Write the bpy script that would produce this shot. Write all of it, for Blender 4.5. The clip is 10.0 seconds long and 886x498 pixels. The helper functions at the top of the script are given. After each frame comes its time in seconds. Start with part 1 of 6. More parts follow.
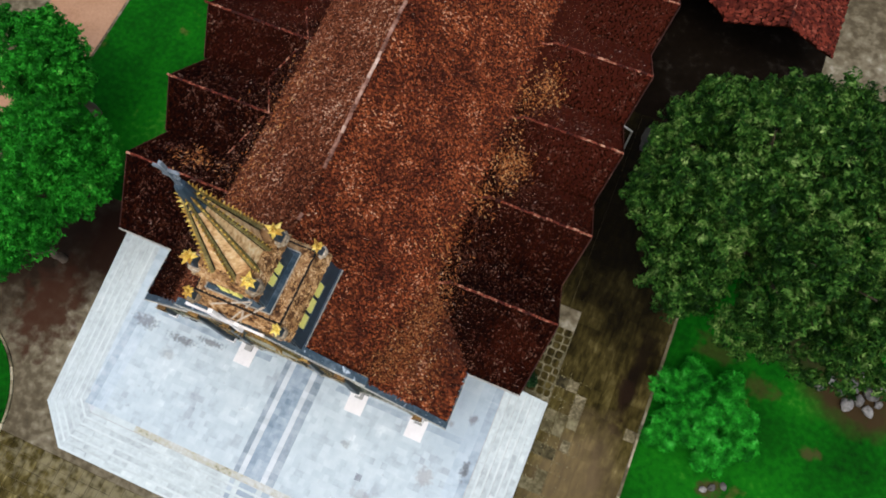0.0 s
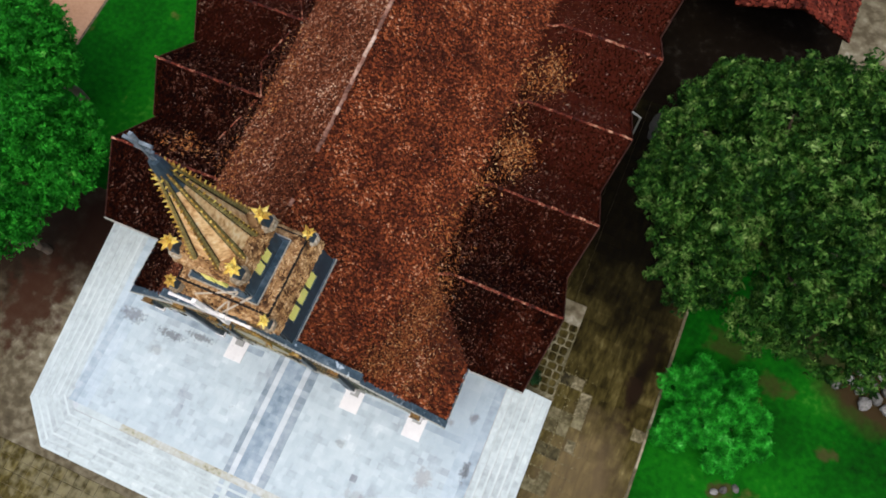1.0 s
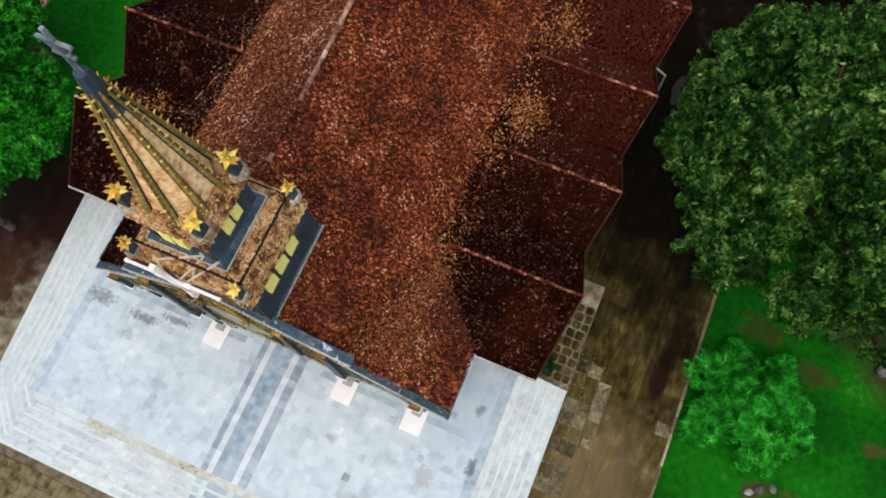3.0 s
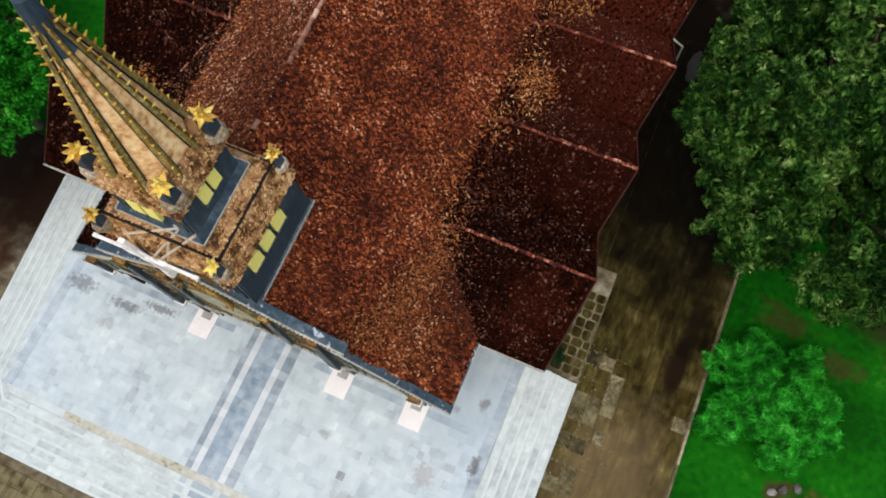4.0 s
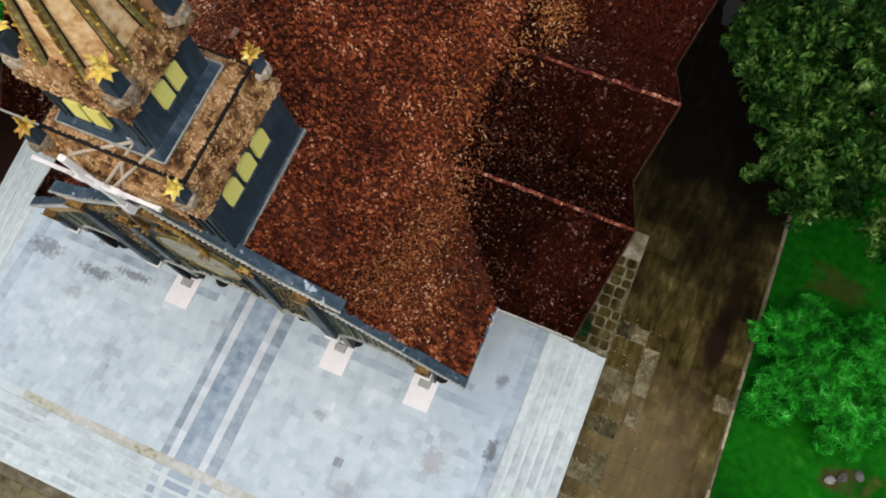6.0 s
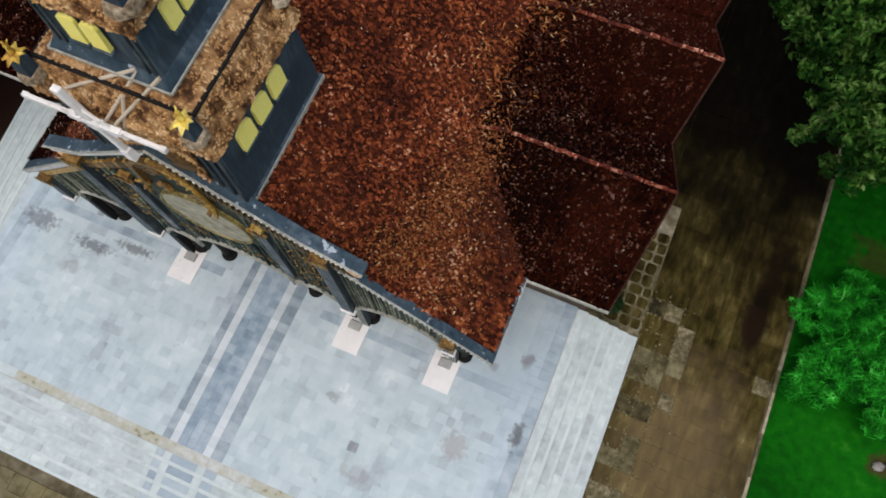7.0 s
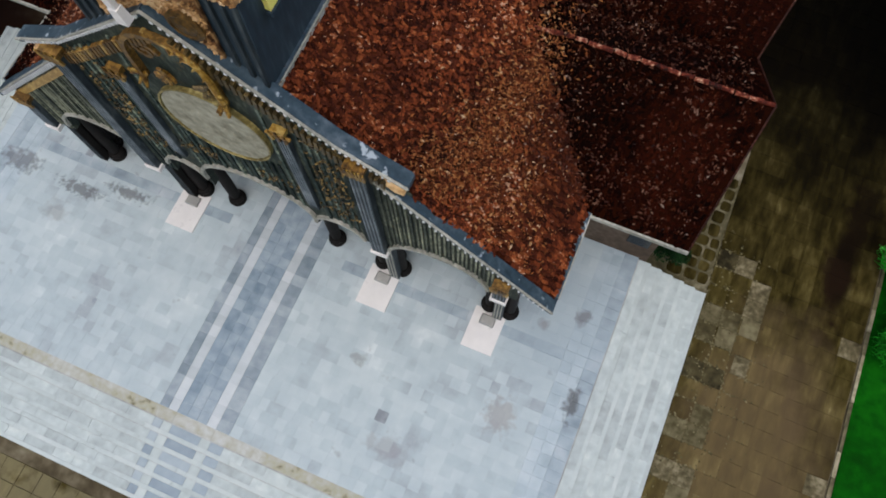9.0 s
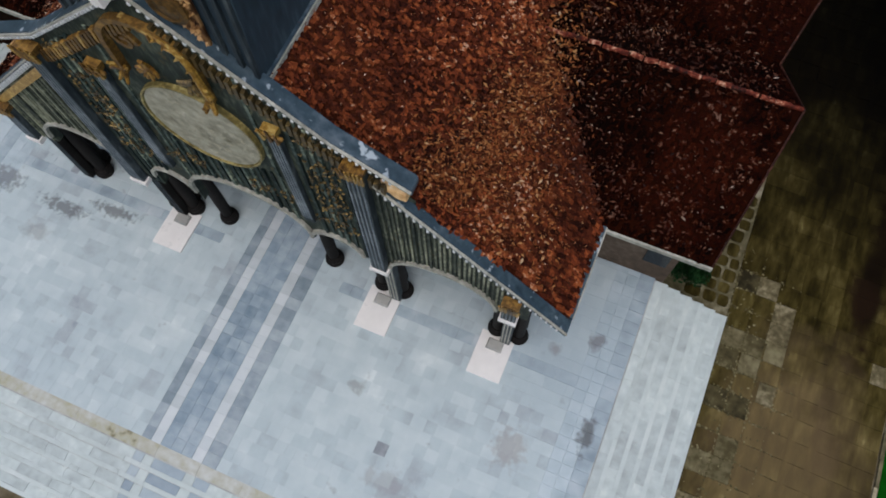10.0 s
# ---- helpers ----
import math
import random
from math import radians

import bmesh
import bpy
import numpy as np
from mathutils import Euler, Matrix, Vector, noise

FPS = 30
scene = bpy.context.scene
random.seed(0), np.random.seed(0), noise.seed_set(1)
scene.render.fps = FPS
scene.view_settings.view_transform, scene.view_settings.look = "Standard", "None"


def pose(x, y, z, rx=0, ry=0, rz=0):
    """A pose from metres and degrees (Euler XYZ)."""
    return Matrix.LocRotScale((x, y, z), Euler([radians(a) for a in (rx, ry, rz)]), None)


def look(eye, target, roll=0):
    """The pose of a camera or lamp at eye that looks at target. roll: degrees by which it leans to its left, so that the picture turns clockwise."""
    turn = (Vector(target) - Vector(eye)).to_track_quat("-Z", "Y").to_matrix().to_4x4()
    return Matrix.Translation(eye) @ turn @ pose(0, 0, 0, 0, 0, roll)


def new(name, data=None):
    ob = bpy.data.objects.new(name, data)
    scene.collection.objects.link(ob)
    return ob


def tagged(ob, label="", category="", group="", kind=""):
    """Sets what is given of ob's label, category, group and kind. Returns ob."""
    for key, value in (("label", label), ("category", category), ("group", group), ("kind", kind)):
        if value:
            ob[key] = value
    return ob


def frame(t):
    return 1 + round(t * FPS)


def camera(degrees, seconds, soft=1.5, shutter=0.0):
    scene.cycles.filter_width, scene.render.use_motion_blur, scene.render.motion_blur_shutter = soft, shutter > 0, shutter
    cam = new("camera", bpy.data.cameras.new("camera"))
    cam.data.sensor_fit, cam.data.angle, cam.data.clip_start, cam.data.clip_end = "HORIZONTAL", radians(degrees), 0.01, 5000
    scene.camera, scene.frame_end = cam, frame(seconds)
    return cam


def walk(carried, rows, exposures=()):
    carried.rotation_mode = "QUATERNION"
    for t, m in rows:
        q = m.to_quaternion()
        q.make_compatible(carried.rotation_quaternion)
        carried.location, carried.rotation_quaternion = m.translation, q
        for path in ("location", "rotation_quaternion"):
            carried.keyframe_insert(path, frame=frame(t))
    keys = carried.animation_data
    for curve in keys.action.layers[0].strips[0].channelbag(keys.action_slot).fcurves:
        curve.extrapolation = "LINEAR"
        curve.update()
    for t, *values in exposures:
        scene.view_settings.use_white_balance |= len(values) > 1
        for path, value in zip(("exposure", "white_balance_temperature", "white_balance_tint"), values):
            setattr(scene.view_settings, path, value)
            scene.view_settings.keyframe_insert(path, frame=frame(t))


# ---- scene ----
cam = camera(62.1, 10.0, soft=1.8)
PATH = [
    (0, (12.604, -2.086, 51.498), (12.325, -1.516, 49.601), -3.3),
    (0.5, (12.614, -1.985, 50.418), (12.335, -1.417, 48.521), -3.4),
    (1, (12.579, -1.934, 49.294), (12.298, -1.366, 47.396), -3.4),
    (1.5, (12.457, -2.097, 48.164), (12.175, -1.529, 46.267), -3.6),
    (2, (12.415, -2.088, 46.944), (12.132, -1.521, 45.047), -3.7),
    (2.5, (12.473, -1.979, 45.596), (12.188, -1.411, 43.699), -3.8),
    (4, (12.347, -1.988, 41.267), (12.059, -1.424, 39.37), -4.1),
    (4.5, (12.309, -2.001, 39.914), (12.02, -1.436, 38.017), -4.2),
    (5, (12.294, -2.051, 38.635), (12.005, -1.484, 36.739), -4.1),
    (5.5, (12.218, -2.364, 37.33), (11.928, -1.796, 35.434), -4.3),
    (7, (11.207, -3.745, 33.544), (10.919, -3.171, 31.65), -3.8),
    (7.5, (10.881, -4.293, 32.243), (10.591, -3.717, 30.349), -3.9),
    (8, (10.572, -4.786, 30.921), (10.287, -4.21, 29.027), -3.6),
    (8.5, (10.188, -5.21, 29.671), (9.903, -4.626, 27.78), -3.2),
    (9, (9.895, -5.311, 28.683), (9.611, -4.724, 26.792), -3),
    (9.5, (9.726, -5.407, 27.805), (9.444, -4.818, 25.915), -2.9),
    (9.6, (9.729, -5.413, 27.617), (9.446, -4.821, 25.728), -2.89),
    (9.7, (9.733, -5.418, 27.428), (9.445, -4.816, 25.543), -2.85),
    (9.8, (9.736, -5.424, 27.24), (9.441, -4.804, 25.362), -2.79),
    (9.9, (9.74, -5.429, 27.051), (9.433, -4.784, 25.184), -2.71),
    (10, (9.743, -5.435, 26.863), (9.423, -4.759, 25.008), -2.6),
]
EXPOSURES = [(0, 0.48, 6500, 10), (2.5, 0.45, 6600, 10), (4, 0.41, 6800, 10), (5.5, 0.3, 6700, 10), (7.5, 0.04, 6600, 10), (9.5, -0.12, 6450, 10), (10, -0.18, 6400, 10)]
walk(cam, [(t, look(eye, target, roll)) for t, eye, target, roll in PATH], EXPOSURES)

# ---- light: an overcast sky with a faint, wide sun ----
world = bpy.data.worlds.new("overcast_sky")
scene.world = world
world.use_nodes = True
wn = world.node_tree.nodes
sky = wn.new("ShaderNodeTexSky")
sky.sky_type = "NISHITA"
sky.sun_disc = False
sky.sun_elevation, sky.sun_rotation = radians(71), radians(167)
sky.dust_density, sky.air_density = 4.0, 1.0
world.node_tree.links.new(sky.outputs[0], wn["Background"].inputs[0])
wn["Background"].inputs[1].default_value = 0.16
sun = new("sun", bpy.data.lights.new("sun", "SUN"))
sun.data.energy, sun.data.angle, sun.data.color = 1.1, radians(80), (1.0, 0.96, 0.9)
sun.matrix_world = look((4, -17, 60), (0, 0, 9))

# ---- materials ----


def nodes_of(name):
    m = bpy.data.materials.new(name)
    m.use_nodes = True
    nt = m.node_tree
    return m, nt, nt.nodes["Principled BSDF"]


def ramp(nt, stops):
    r = nt.nodes.new("ShaderNodeValToRGB")
    while len(r.color_ramp.elements) < len(stops):
        r.color_ramp.elements.new(0.5)
    for e, (p, c) in zip(r.color_ramp.elements, stops):
        e.position, e.color = p, (*c, 1)
    return r


def noise_node(nt, scale, detail=4.0, stretch=(1, 1, 1)):
    g = nt.nodes.new("ShaderNodeNewGeometry")
    mp = nt.nodes.new("ShaderNodeMapping")
    mp.inputs["Scale"].default_value = stretch
    n = nt.nodes.new("ShaderNodeTexNoise")
    n.inputs["Scale"].default_value, n.inputs["Detail"].default_value = scale, detail
    nt.links.new(g.outputs["Position"], mp.inputs["Vector"])
    nt.links.new(mp.outputs["Vector"], n.inputs["Vector"])
    return n.outputs["Fac"]


def calc(nt, op, a, b):
    m = nt.nodes.new("ShaderNodeMath")
    m.operation = op
    for slot, v in zip(m.inputs, (a, b)):
        if isinstance(v, (int, float)):
            slot.default_value = v
        else:
            nt.links.new(v, slot)
    return m.outputs[0]


def surface(name, stops, big=0.3, fine=6.0, each="", weights=(0.5, 0.35, 0.5), rough=0.75, metal=0.0, bump=0.3, depth=0.02,
            stretch=(1, 1, 1), wear=None, spec=0.15, spots=()):
    """Colour by large stains, fine grain and, for separate pieces, a value of their own ("island" or "object")."""
    m, nt, p = nodes_of(name)
    b, f = noise_node(nt, big, 3.0), noise_node(nt, fine, 6.0, stretch)
    fac = calc(nt, "ADD", calc(nt, "MULTIPLY", calc(nt, "SUBTRACT", b, 0.5), weights[0] * 2), calc(nt, "MULTIPLY", calc(nt, "SUBTRACT", f, 0.5), weights[1] * 2))
    if each:
        if each == "island":
            v = nt.nodes.new("ShaderNodeNewGeometry").outputs["Random Per Island"]
        else:
            v = nt.nodes.new("ShaderNodeObjectInfo").outputs["Random"]
        fac = calc(nt, "ADD", fac, calc(nt, "MULTIPLY", calc(nt, "SUBTRACT", v, 0.5), weights[2] * 2))
    fac = calc(nt, "ADD", fac, 0.5)
    r = ramp(nt, stops)
    nt.links.new(fac, r.inputs[0])
    colour = r.outputs[0]
    if wear:
        w, lo, hi, scale = wear
        k = ramp(nt, [(lo, (0, 0, 0)), (hi, (1, 1, 1))])
        nt.links.new(noise_node(nt, scale, 8.0), k.inputs[0])
        mix = nt.nodes.new("ShaderNodeMix")
        mix.data_type = "RGBA"
        nt.links.new(k.outputs[0], mix.inputs["Factor"])
        nt.links.new(colour, mix.inputs["A"])
        mix.inputs["B"].default_value = (*w, 1)
        colour = mix.outputs["Result"]
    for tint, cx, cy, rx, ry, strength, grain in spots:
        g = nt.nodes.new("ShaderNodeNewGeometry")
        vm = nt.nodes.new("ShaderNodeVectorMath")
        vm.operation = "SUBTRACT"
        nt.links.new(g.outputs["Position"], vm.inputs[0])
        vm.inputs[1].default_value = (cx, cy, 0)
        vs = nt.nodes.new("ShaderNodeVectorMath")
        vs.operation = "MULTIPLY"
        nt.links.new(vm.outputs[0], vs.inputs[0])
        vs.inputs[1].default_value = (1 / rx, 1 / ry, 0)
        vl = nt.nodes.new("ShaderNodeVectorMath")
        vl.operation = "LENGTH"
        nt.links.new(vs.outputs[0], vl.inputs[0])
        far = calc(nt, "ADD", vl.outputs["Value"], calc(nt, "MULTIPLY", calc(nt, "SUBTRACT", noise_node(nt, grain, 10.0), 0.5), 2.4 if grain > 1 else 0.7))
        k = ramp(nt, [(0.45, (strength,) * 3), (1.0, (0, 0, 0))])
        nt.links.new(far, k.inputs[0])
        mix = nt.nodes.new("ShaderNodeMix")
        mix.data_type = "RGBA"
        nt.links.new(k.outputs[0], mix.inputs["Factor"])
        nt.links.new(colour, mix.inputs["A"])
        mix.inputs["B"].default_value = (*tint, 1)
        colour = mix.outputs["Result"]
    nt.links.new(colour, p.inputs["Base Color"])
    rr = calc(nt, "ADD", rough - 0.12, calc(nt, "MULTIPLY", f, 0.24))
    nt.links.new(rr, p.inputs["Roughness"])
    p.inputs["Metallic"].default_value = metal
    p.inputs["Specular IOR Level"].default_value = spec
    if bump:
        bn = nt.nodes.new("ShaderNodeBump")
        bn.inputs["Strength"].default_value, bn.inputs["Distance"].default_value = bump, depth
        nt.links.new(f, bn.inputs["Height"])
        nt.links.new(bn.outputs[0], p.inputs["Normal"])
    return m


ROOF = [(0.0, (0.007886, 0.002009, 0.001209)), (0.28, (0.0414, 0.00904, 0.004352)), (0.55, (0.09661, 0.0221, 0.009068)), (0.78, (0.1972, 0.0462, 0.01451)), (0.96, (0.3352, 0.1055, 0.03385)), (1.0, (0.4929, 0.3013, 0.1934))]
# slightly paler, more even shingles for the slope on the -x side
PALEROOF = [(0.0, (0.012, 0.003, 0.0014)), (0.3, (0.05, 0.012, 0.0046)), (0.6, (0.105, 0.028, 0.011)), (0.85, (0.2, 0.068, 0.028)), (1.0, (0.5, 0.36, 0.25))]
M_SHINGLE_PALE = surface("pale_roof_shingles", PALEROOF, 0.3, 14.0, "island", (0.25, 0.45, 0.4), 0.7, bump=0.6, spec=0.06)
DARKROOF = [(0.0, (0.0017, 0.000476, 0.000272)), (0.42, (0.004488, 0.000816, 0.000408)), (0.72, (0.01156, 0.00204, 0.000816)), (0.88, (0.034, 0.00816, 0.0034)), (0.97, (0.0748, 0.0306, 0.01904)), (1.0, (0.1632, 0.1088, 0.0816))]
REDROOF = [(0.0, (0.02, 0.004, 0.002)), (0.45, (0.07, 0.011, 0.006)), (0.8, (0.14, 0.024, 0.012)), (1.0, (0.26, 0.08, 0.05))]
# darker patches along the first valley and behind the raised coping
DARK_PATCHES = [((0.022, 0.005, 0.002), 8.8, 8.5, 2.6, 8.0, 0.62, 1.8), ((0.03, 0.007, 0.003), 4.0, 2.6, 1.6, 2.0, 0.3, 1.8)]
M_SHINGLE = surface("weathered_roof_shingles", ROOF, 0.45, 14.0, "island", (0.5, 0.45, 0.38), 0.7, bump=0.7, spec=0.06, spots=DARK_PATCHES)
M_SHINGLE_ONE = surface("weathered_roof_shingle", ROOF, 0.45, 14.0, "object", (0.5, 0.45, 0.38), 0.7, bump=0.7, spec=0.06, spots=DARK_PATCHES)
# dark red, with a near-black blot in the first valley and redder patches
M_DARKSHINGLE = surface("dark_red_shingles", DARKROOF, 0.7, 14.0, "island", (0.4, 0.65, 0.36), 0.8, bump=0.7, spec=0.02, spots=[((0.003, 0.0008, 0.0005), 8.6, 8.2, 2.6, 3.0, 0.75, 0.6), ((0.05, 0.009, 0.004), 12.2, 7.0, 2.0, 2.0, 0.3, 1.6), ((0.058, 0.011, 0.006), 12.0, 30.0, 8.0, 18.5, 0.6, 0.5), ((0.058, 0.011, 0.006), -12.0, 34.0, 8.0, 18.0, 0.5, 0.5)])
M_MAINBED = surface("brown_roof_underlay", [(0, (0.0075, 0.0018, 0.00096)), (0.5, (0.0325, 0.0078, 0.00336)), (1, (0.1125, 0.0312, 0.012))], 0.5, 9.0, rough=0.85, spec=0.03)
M_REDSHINGLE = surface("red_annex_roof_tiles", REDROOF, 0.35, 14.0, "island", (0.3, 0.4, 0.35), 0.7, bump=0.6, spec=0.08)
M_ROOFBED = surface("roof_underlay", [(0, (0.004, 0.001, 0.0006)), (1, (0.02, 0.0045, 0.0018))], 0.5, 8.0, rough=0.9, spec=0.02)
M_SPECK = surface("loose_shingle_chips", [(0, (0.02, 0.005, 0.002)), (0.4, (0.13, 0.034, 0.012)), (0.7, (0.34, 0.14, 0.06)), (0.88, (0.5, 0.31, 0.19)), (1, (0.75, 0.62, 0.5))], 0.4, 6.0, "island", (0.15, 0.15, 0.5), 0.8, bump=0.2)
M_PALECHIP = surface("pale_roof_chips", [(0, (0.00864, 0.00216, 0.00144)), (0.4, (0.0504, 0.01368, 0.0072)), (0.75, (0.0864, 0.03384, 0.01944)), (0.93, (0.1368, 0.072, 0.0468)), (1, (0.2736, 0.216, 0.18))], 0.4, 6.0, "island", (0.15, 0.15, 0.5), 0.8, bump=0.2)
M_ORANGE = surface("orange_leaf_litter", [(0, (0.0296, 0.0076, 0.0032)), (0.45, (0.1406, 0.03952, 0.0104)), (0.8, (0.2812, 0.1064, 0.0304)), (0.95, (0.3848, 0.2052, 0.08)), (1, (0.518, 0.38, 0.24))], 0.4, 6.0, "island", (0.15, 0.15, 0.5), 0.8, bump=0.2)
M_LITTER = surface("dry_leaf_litter", [(0, (0.05, 0.014, 0.005)), (0.45, (0.23, 0.072, 0.017)), (0.8, (0.42, 0.175, 0.048)), (1, (0.62, 0.43, 0.22))], 0.4, 6.0, "island", (0.15, 0.15, 0.5), 0.8, bump=0.2)
M_RIDGE = surface("faded_ridge_tile", [(0, (0.06, 0.022, 0.013)), (0.4, (0.26, 0.13, 0.09)), (0.75, (0.46, 0.3, 0.22)), (1, (0.6, 0.46, 0.37))], 0.8, 7.0, "object", (0.4, 0.4, 0.4), 0.7)
M_REDRIDGE = surface("red_ridge_tile", [(0, (0.0138, 0.0027, 0.0015)), (0.45, (0.0805, 0.0117, 0.00525)), (0.75, (0.1955, 0.045, 0.0225)), (1, (0.575, 0.324, 0.21))], 1.2, 9.0, "object", (0.6, 0.9, 0.35), 0.7)
M_VERGE = surface("dark_red_verge_board", [(0, (0.008, 0.003, 0.002)), (0.55, (0.03, 0.008, 0.005)), (0.8, (0.09, 0.03, 0.02)), (1, (0.4, 0.3, 0.24))], 0.9, 8.0, "", (0.4, 0.8, 0), 0.7)
M_SLATE = surface("dark_slate_boarding", [(0, (0.012, 0.02, 0.028)), (0.5, (0.034, 0.055, 0.072)), (1, (0.1, 0.135, 0.16))], 0.6, 7.0, "", (0.4, 0.5, 0), 0.55, stretch=(1, 1, 0.2))
M_PILASTER = surface("grey_fluted_pilaster", [(0, (0.00984, 0.01462, 0.0189)), (0.5, (0.03444, 0.04644, 0.054)), (1, (0.1476, 0.172, 0.171))], 0.8, 7.0, "", (0.4, 0.6, 0), 0.55, stretch=(1, 1, 0.25))
M_COPING = surface("blue_grey_metal_coping", [(0, (0.012, 0.024, 0.036)), (0.5, (0.04, 0.066, 0.086)), (1, (0.13, 0.165, 0.195))], 0.7, 5.0, "", (0.6, 0.5, 0), 0.5, wear=((0.36, 0.42, 0.46), 0.62, 0.68, 3.2), stretch=(1, 1, 0.4))
M_OLIVE = surface("olive_grey_carved_wall", [(0, (0.005875, 0.009324, 0.007647)), (0.5, (0.02644, 0.0373, 0.03059)), (1, (0.1469, 0.1679, 0.1202))], 0.8, 9.0, "", (0.4, 0.6, 0), 0.65, stretch=(1, 1, 0.3), wear=((0.13, 0.1, 0.04), 0.6, 0.78, 3.0), bump=0.6)
M_SLAT = surface("dark_green_grey_slat", [(0, (0.004334, 0.008252, 0.00836)), (0.5, (0.03034, 0.04767, 0.04389)), (0.82, (0.1156, 0.1513, 0.1254)), (1, (0.3323, 0.3667, 0.2508))], 1.2, 6.0, "object", (0.6, 0.7, 0.3), 0.65, bump=0.6, spec=0.1)
M_PALESLAT = surface("pale_ribbed_slat", [(0, (0.02317, 0.03051, 0.02686)), (0.5, (0.1004, 0.1122, 0.08266)), (1, (0.3475, 0.359, 0.248))], 1.2, 6.0, "object", (0.6, 0.7, 0.3), 0.65, bump=0.5, spec=0.1)
M_GOLD = surface("worn_gold_paint", [(0, (0.2, 0.08, 0.012)), (0.35, (0.5, 0.29, 0.04)), (0.7, (0.78, 0.58, 0.1)), (1, (0.9, 0.78, 0.3))], 1.2, 7.0, "object", (0.3, 0.5, 0.3), 0.45, metal=0.1, spec=0.4)
M_OLDGOLD = surface("dull_gilding", [(0, (0.0328, 0.0195, 0.0068)), (0.4, (0.1312, 0.0702, 0.017)), (0.75, (0.328, 0.1872, 0.0425)), (1, (0.574, 0.4056, 0.136))], 1.5, 9.0, "object", (0.3, 0.6, 0.3), 0.5, metal=0.1, spec=0.3)
M_GILT = surface("tarnished_gilt_carving", [(0, (0.0288, 0.0133, 0.00336)), (0.38, (0.1498, 0.07448, 0.01232)), (0.7, (0.311, 0.1809, 0.0308)), (1, (0.4493, 0.3192, 0.1008))], 2.5, 11.0, "object", (0.4, 0.8, 0.3), 0.45, spec=0.3)
M_YELLOW = surface("yellow_louvre_paint", [(0, (0.9, 0.74, 0.14)), (0.5, (0.96, 0.85, 0.22)), (1, (0.96, 0.9, 0.34))], 1.0, 8.0, "", (0.3, 0.4, 0), 0.5)
M_TRIM = surface("pale_stone_trim", [(0, (0.13, 0.13, 0.11)), (0.5, (0.33, 0.33, 0.28)), (1, (0.62, 0.62, 0.55))], 0.8, 7.0, "", (0.4, 0.5, 0), 0.7)
M_STUD = surface("white_metal_stud", [(0, (0.55, 0.57, 0.57)), (1, (0.85, 0.86, 0.85))], 1.0, 6.0)
M_MEDALLION = surface("grey_relief_stone", [(0, (0.13, 0.125, 0.085)), (0.5, (0.33, 0.32, 0.24)), (1, (0.5, 0.48, 0.38))], 1.0, 5.0, "", (0.4, 0.6, 0), 0.8, bump=0.8, depth=0.06)
M_DARKWOOD = surface("black_stained_wood", [(0, (0.004, 0.004, 0.004)), (1, (0.024, 0.021, 0.019))], 1.0, 8.0, rough=0.6, spec=0.06)
M_BARK = surface("grey_brown_bark", [(0, (0.05, 0.035, 0.025)), (1, (0.17, 0.13, 0.09))], 1.0, 9.0, stretch=(1, 1, 0.25), bump=0.8)
# bed under the carving, darker so the hollows carry their shade as colour
M_CARVEBED = surface("shaded_hollows_of_carving", [(0, (0.01312, 0.00592, 0.00272)), (0.3, (0.07872, 0.03552, 0.0136)), (0.55, (0.2755, 0.148, 0.05984)), (1, (0.4723, 0.296, 0.1414))], 1.6, 3.2, "", (0.4, 0.6, 0), 0.8, bump=0.4)
M_WHITEWOOD = surface("white_painted_wood", [(0, (0.5, 0.48, 0.44)), (0.45, (0.74, 0.72, 0.69)), (1, (0.88, 0.87, 0.85))], 1.0, 9.0, rough=0.6)
M_SLAB = surface("white_stone_slab", [(0, (0.62, 0.615, 0.6)), (1, (0.78, 0.775, 0.75))], 1.0, 3.0, rough=0.6, wear=((0.42, 0.43, 0.42), 0.6, 0.8, 2.0))
M_FOOT = surface("tan_weathered_stone", [(0, (0.1, 0.07, 0.04)), (0.5, (0.34, 0.27, 0.18)), (1, (0.62, 0.56, 0.46))], 2.0, 9.0, "object", (0.5, 0.7, 0.3), 0.8, bump=0.5)
M_PLINTH = surface("dull_grey_stone", [(0, (0.22, 0.225, 0.21)), (1, (0.42, 0.42, 0.39))], 1.0, 5.0, rough=0.75)
M_BAREWOOD = surface("bare_weathered_wood", [(0, (0.3, 0.24, 0.16)), (1, (0.66, 0.57, 0.45))], 1.0, 9.0, rough=0.8)
M_RELIEF = surface("weathered_carved_relief", [(0, (0.02193, 0.008619, 0.00357)), (0.25, (0.1754, 0.07956, 0.02677)), (0.5, (0.4532, 0.2652, 0.1071)), (1, (0.6287, 0.4774, 0.2856))], 1.6, 3.0, "island", (0.8, 0.7, 0.1), 0.75, bump=0.5)
M_SPIRE = surface("brown_spire_boarding", [(0, (0.26, 0.1, 0.035)), (0.3, (0.62, 0.34, 0.14)), (0.6, (0.84, 0.56, 0.27)), (1, (0.92, 0.74, 0.46))], 1.6, 5.0, "", (0.6, 0.8, 0), 0.75, bump=0.5)
M_GREYMETAL = surface("dull_grey_metal", [(0, (0.04, 0.055, 0.07)), (0.5, (0.14, 0.17, 0.19)), (1, (0.4, 0.44, 0.46))], 1.0, 6.0, rough=0.5)
M_RIB = surface("dark_spire_rib", [(0, (0.04, 0.03, 0.01)), (0.5, (0.2, 0.16, 0.055)), (1, (0.55, 0.47, 0.2))], 1.0, 8.0, "", (0.4, 0.6, 0), 0.5)
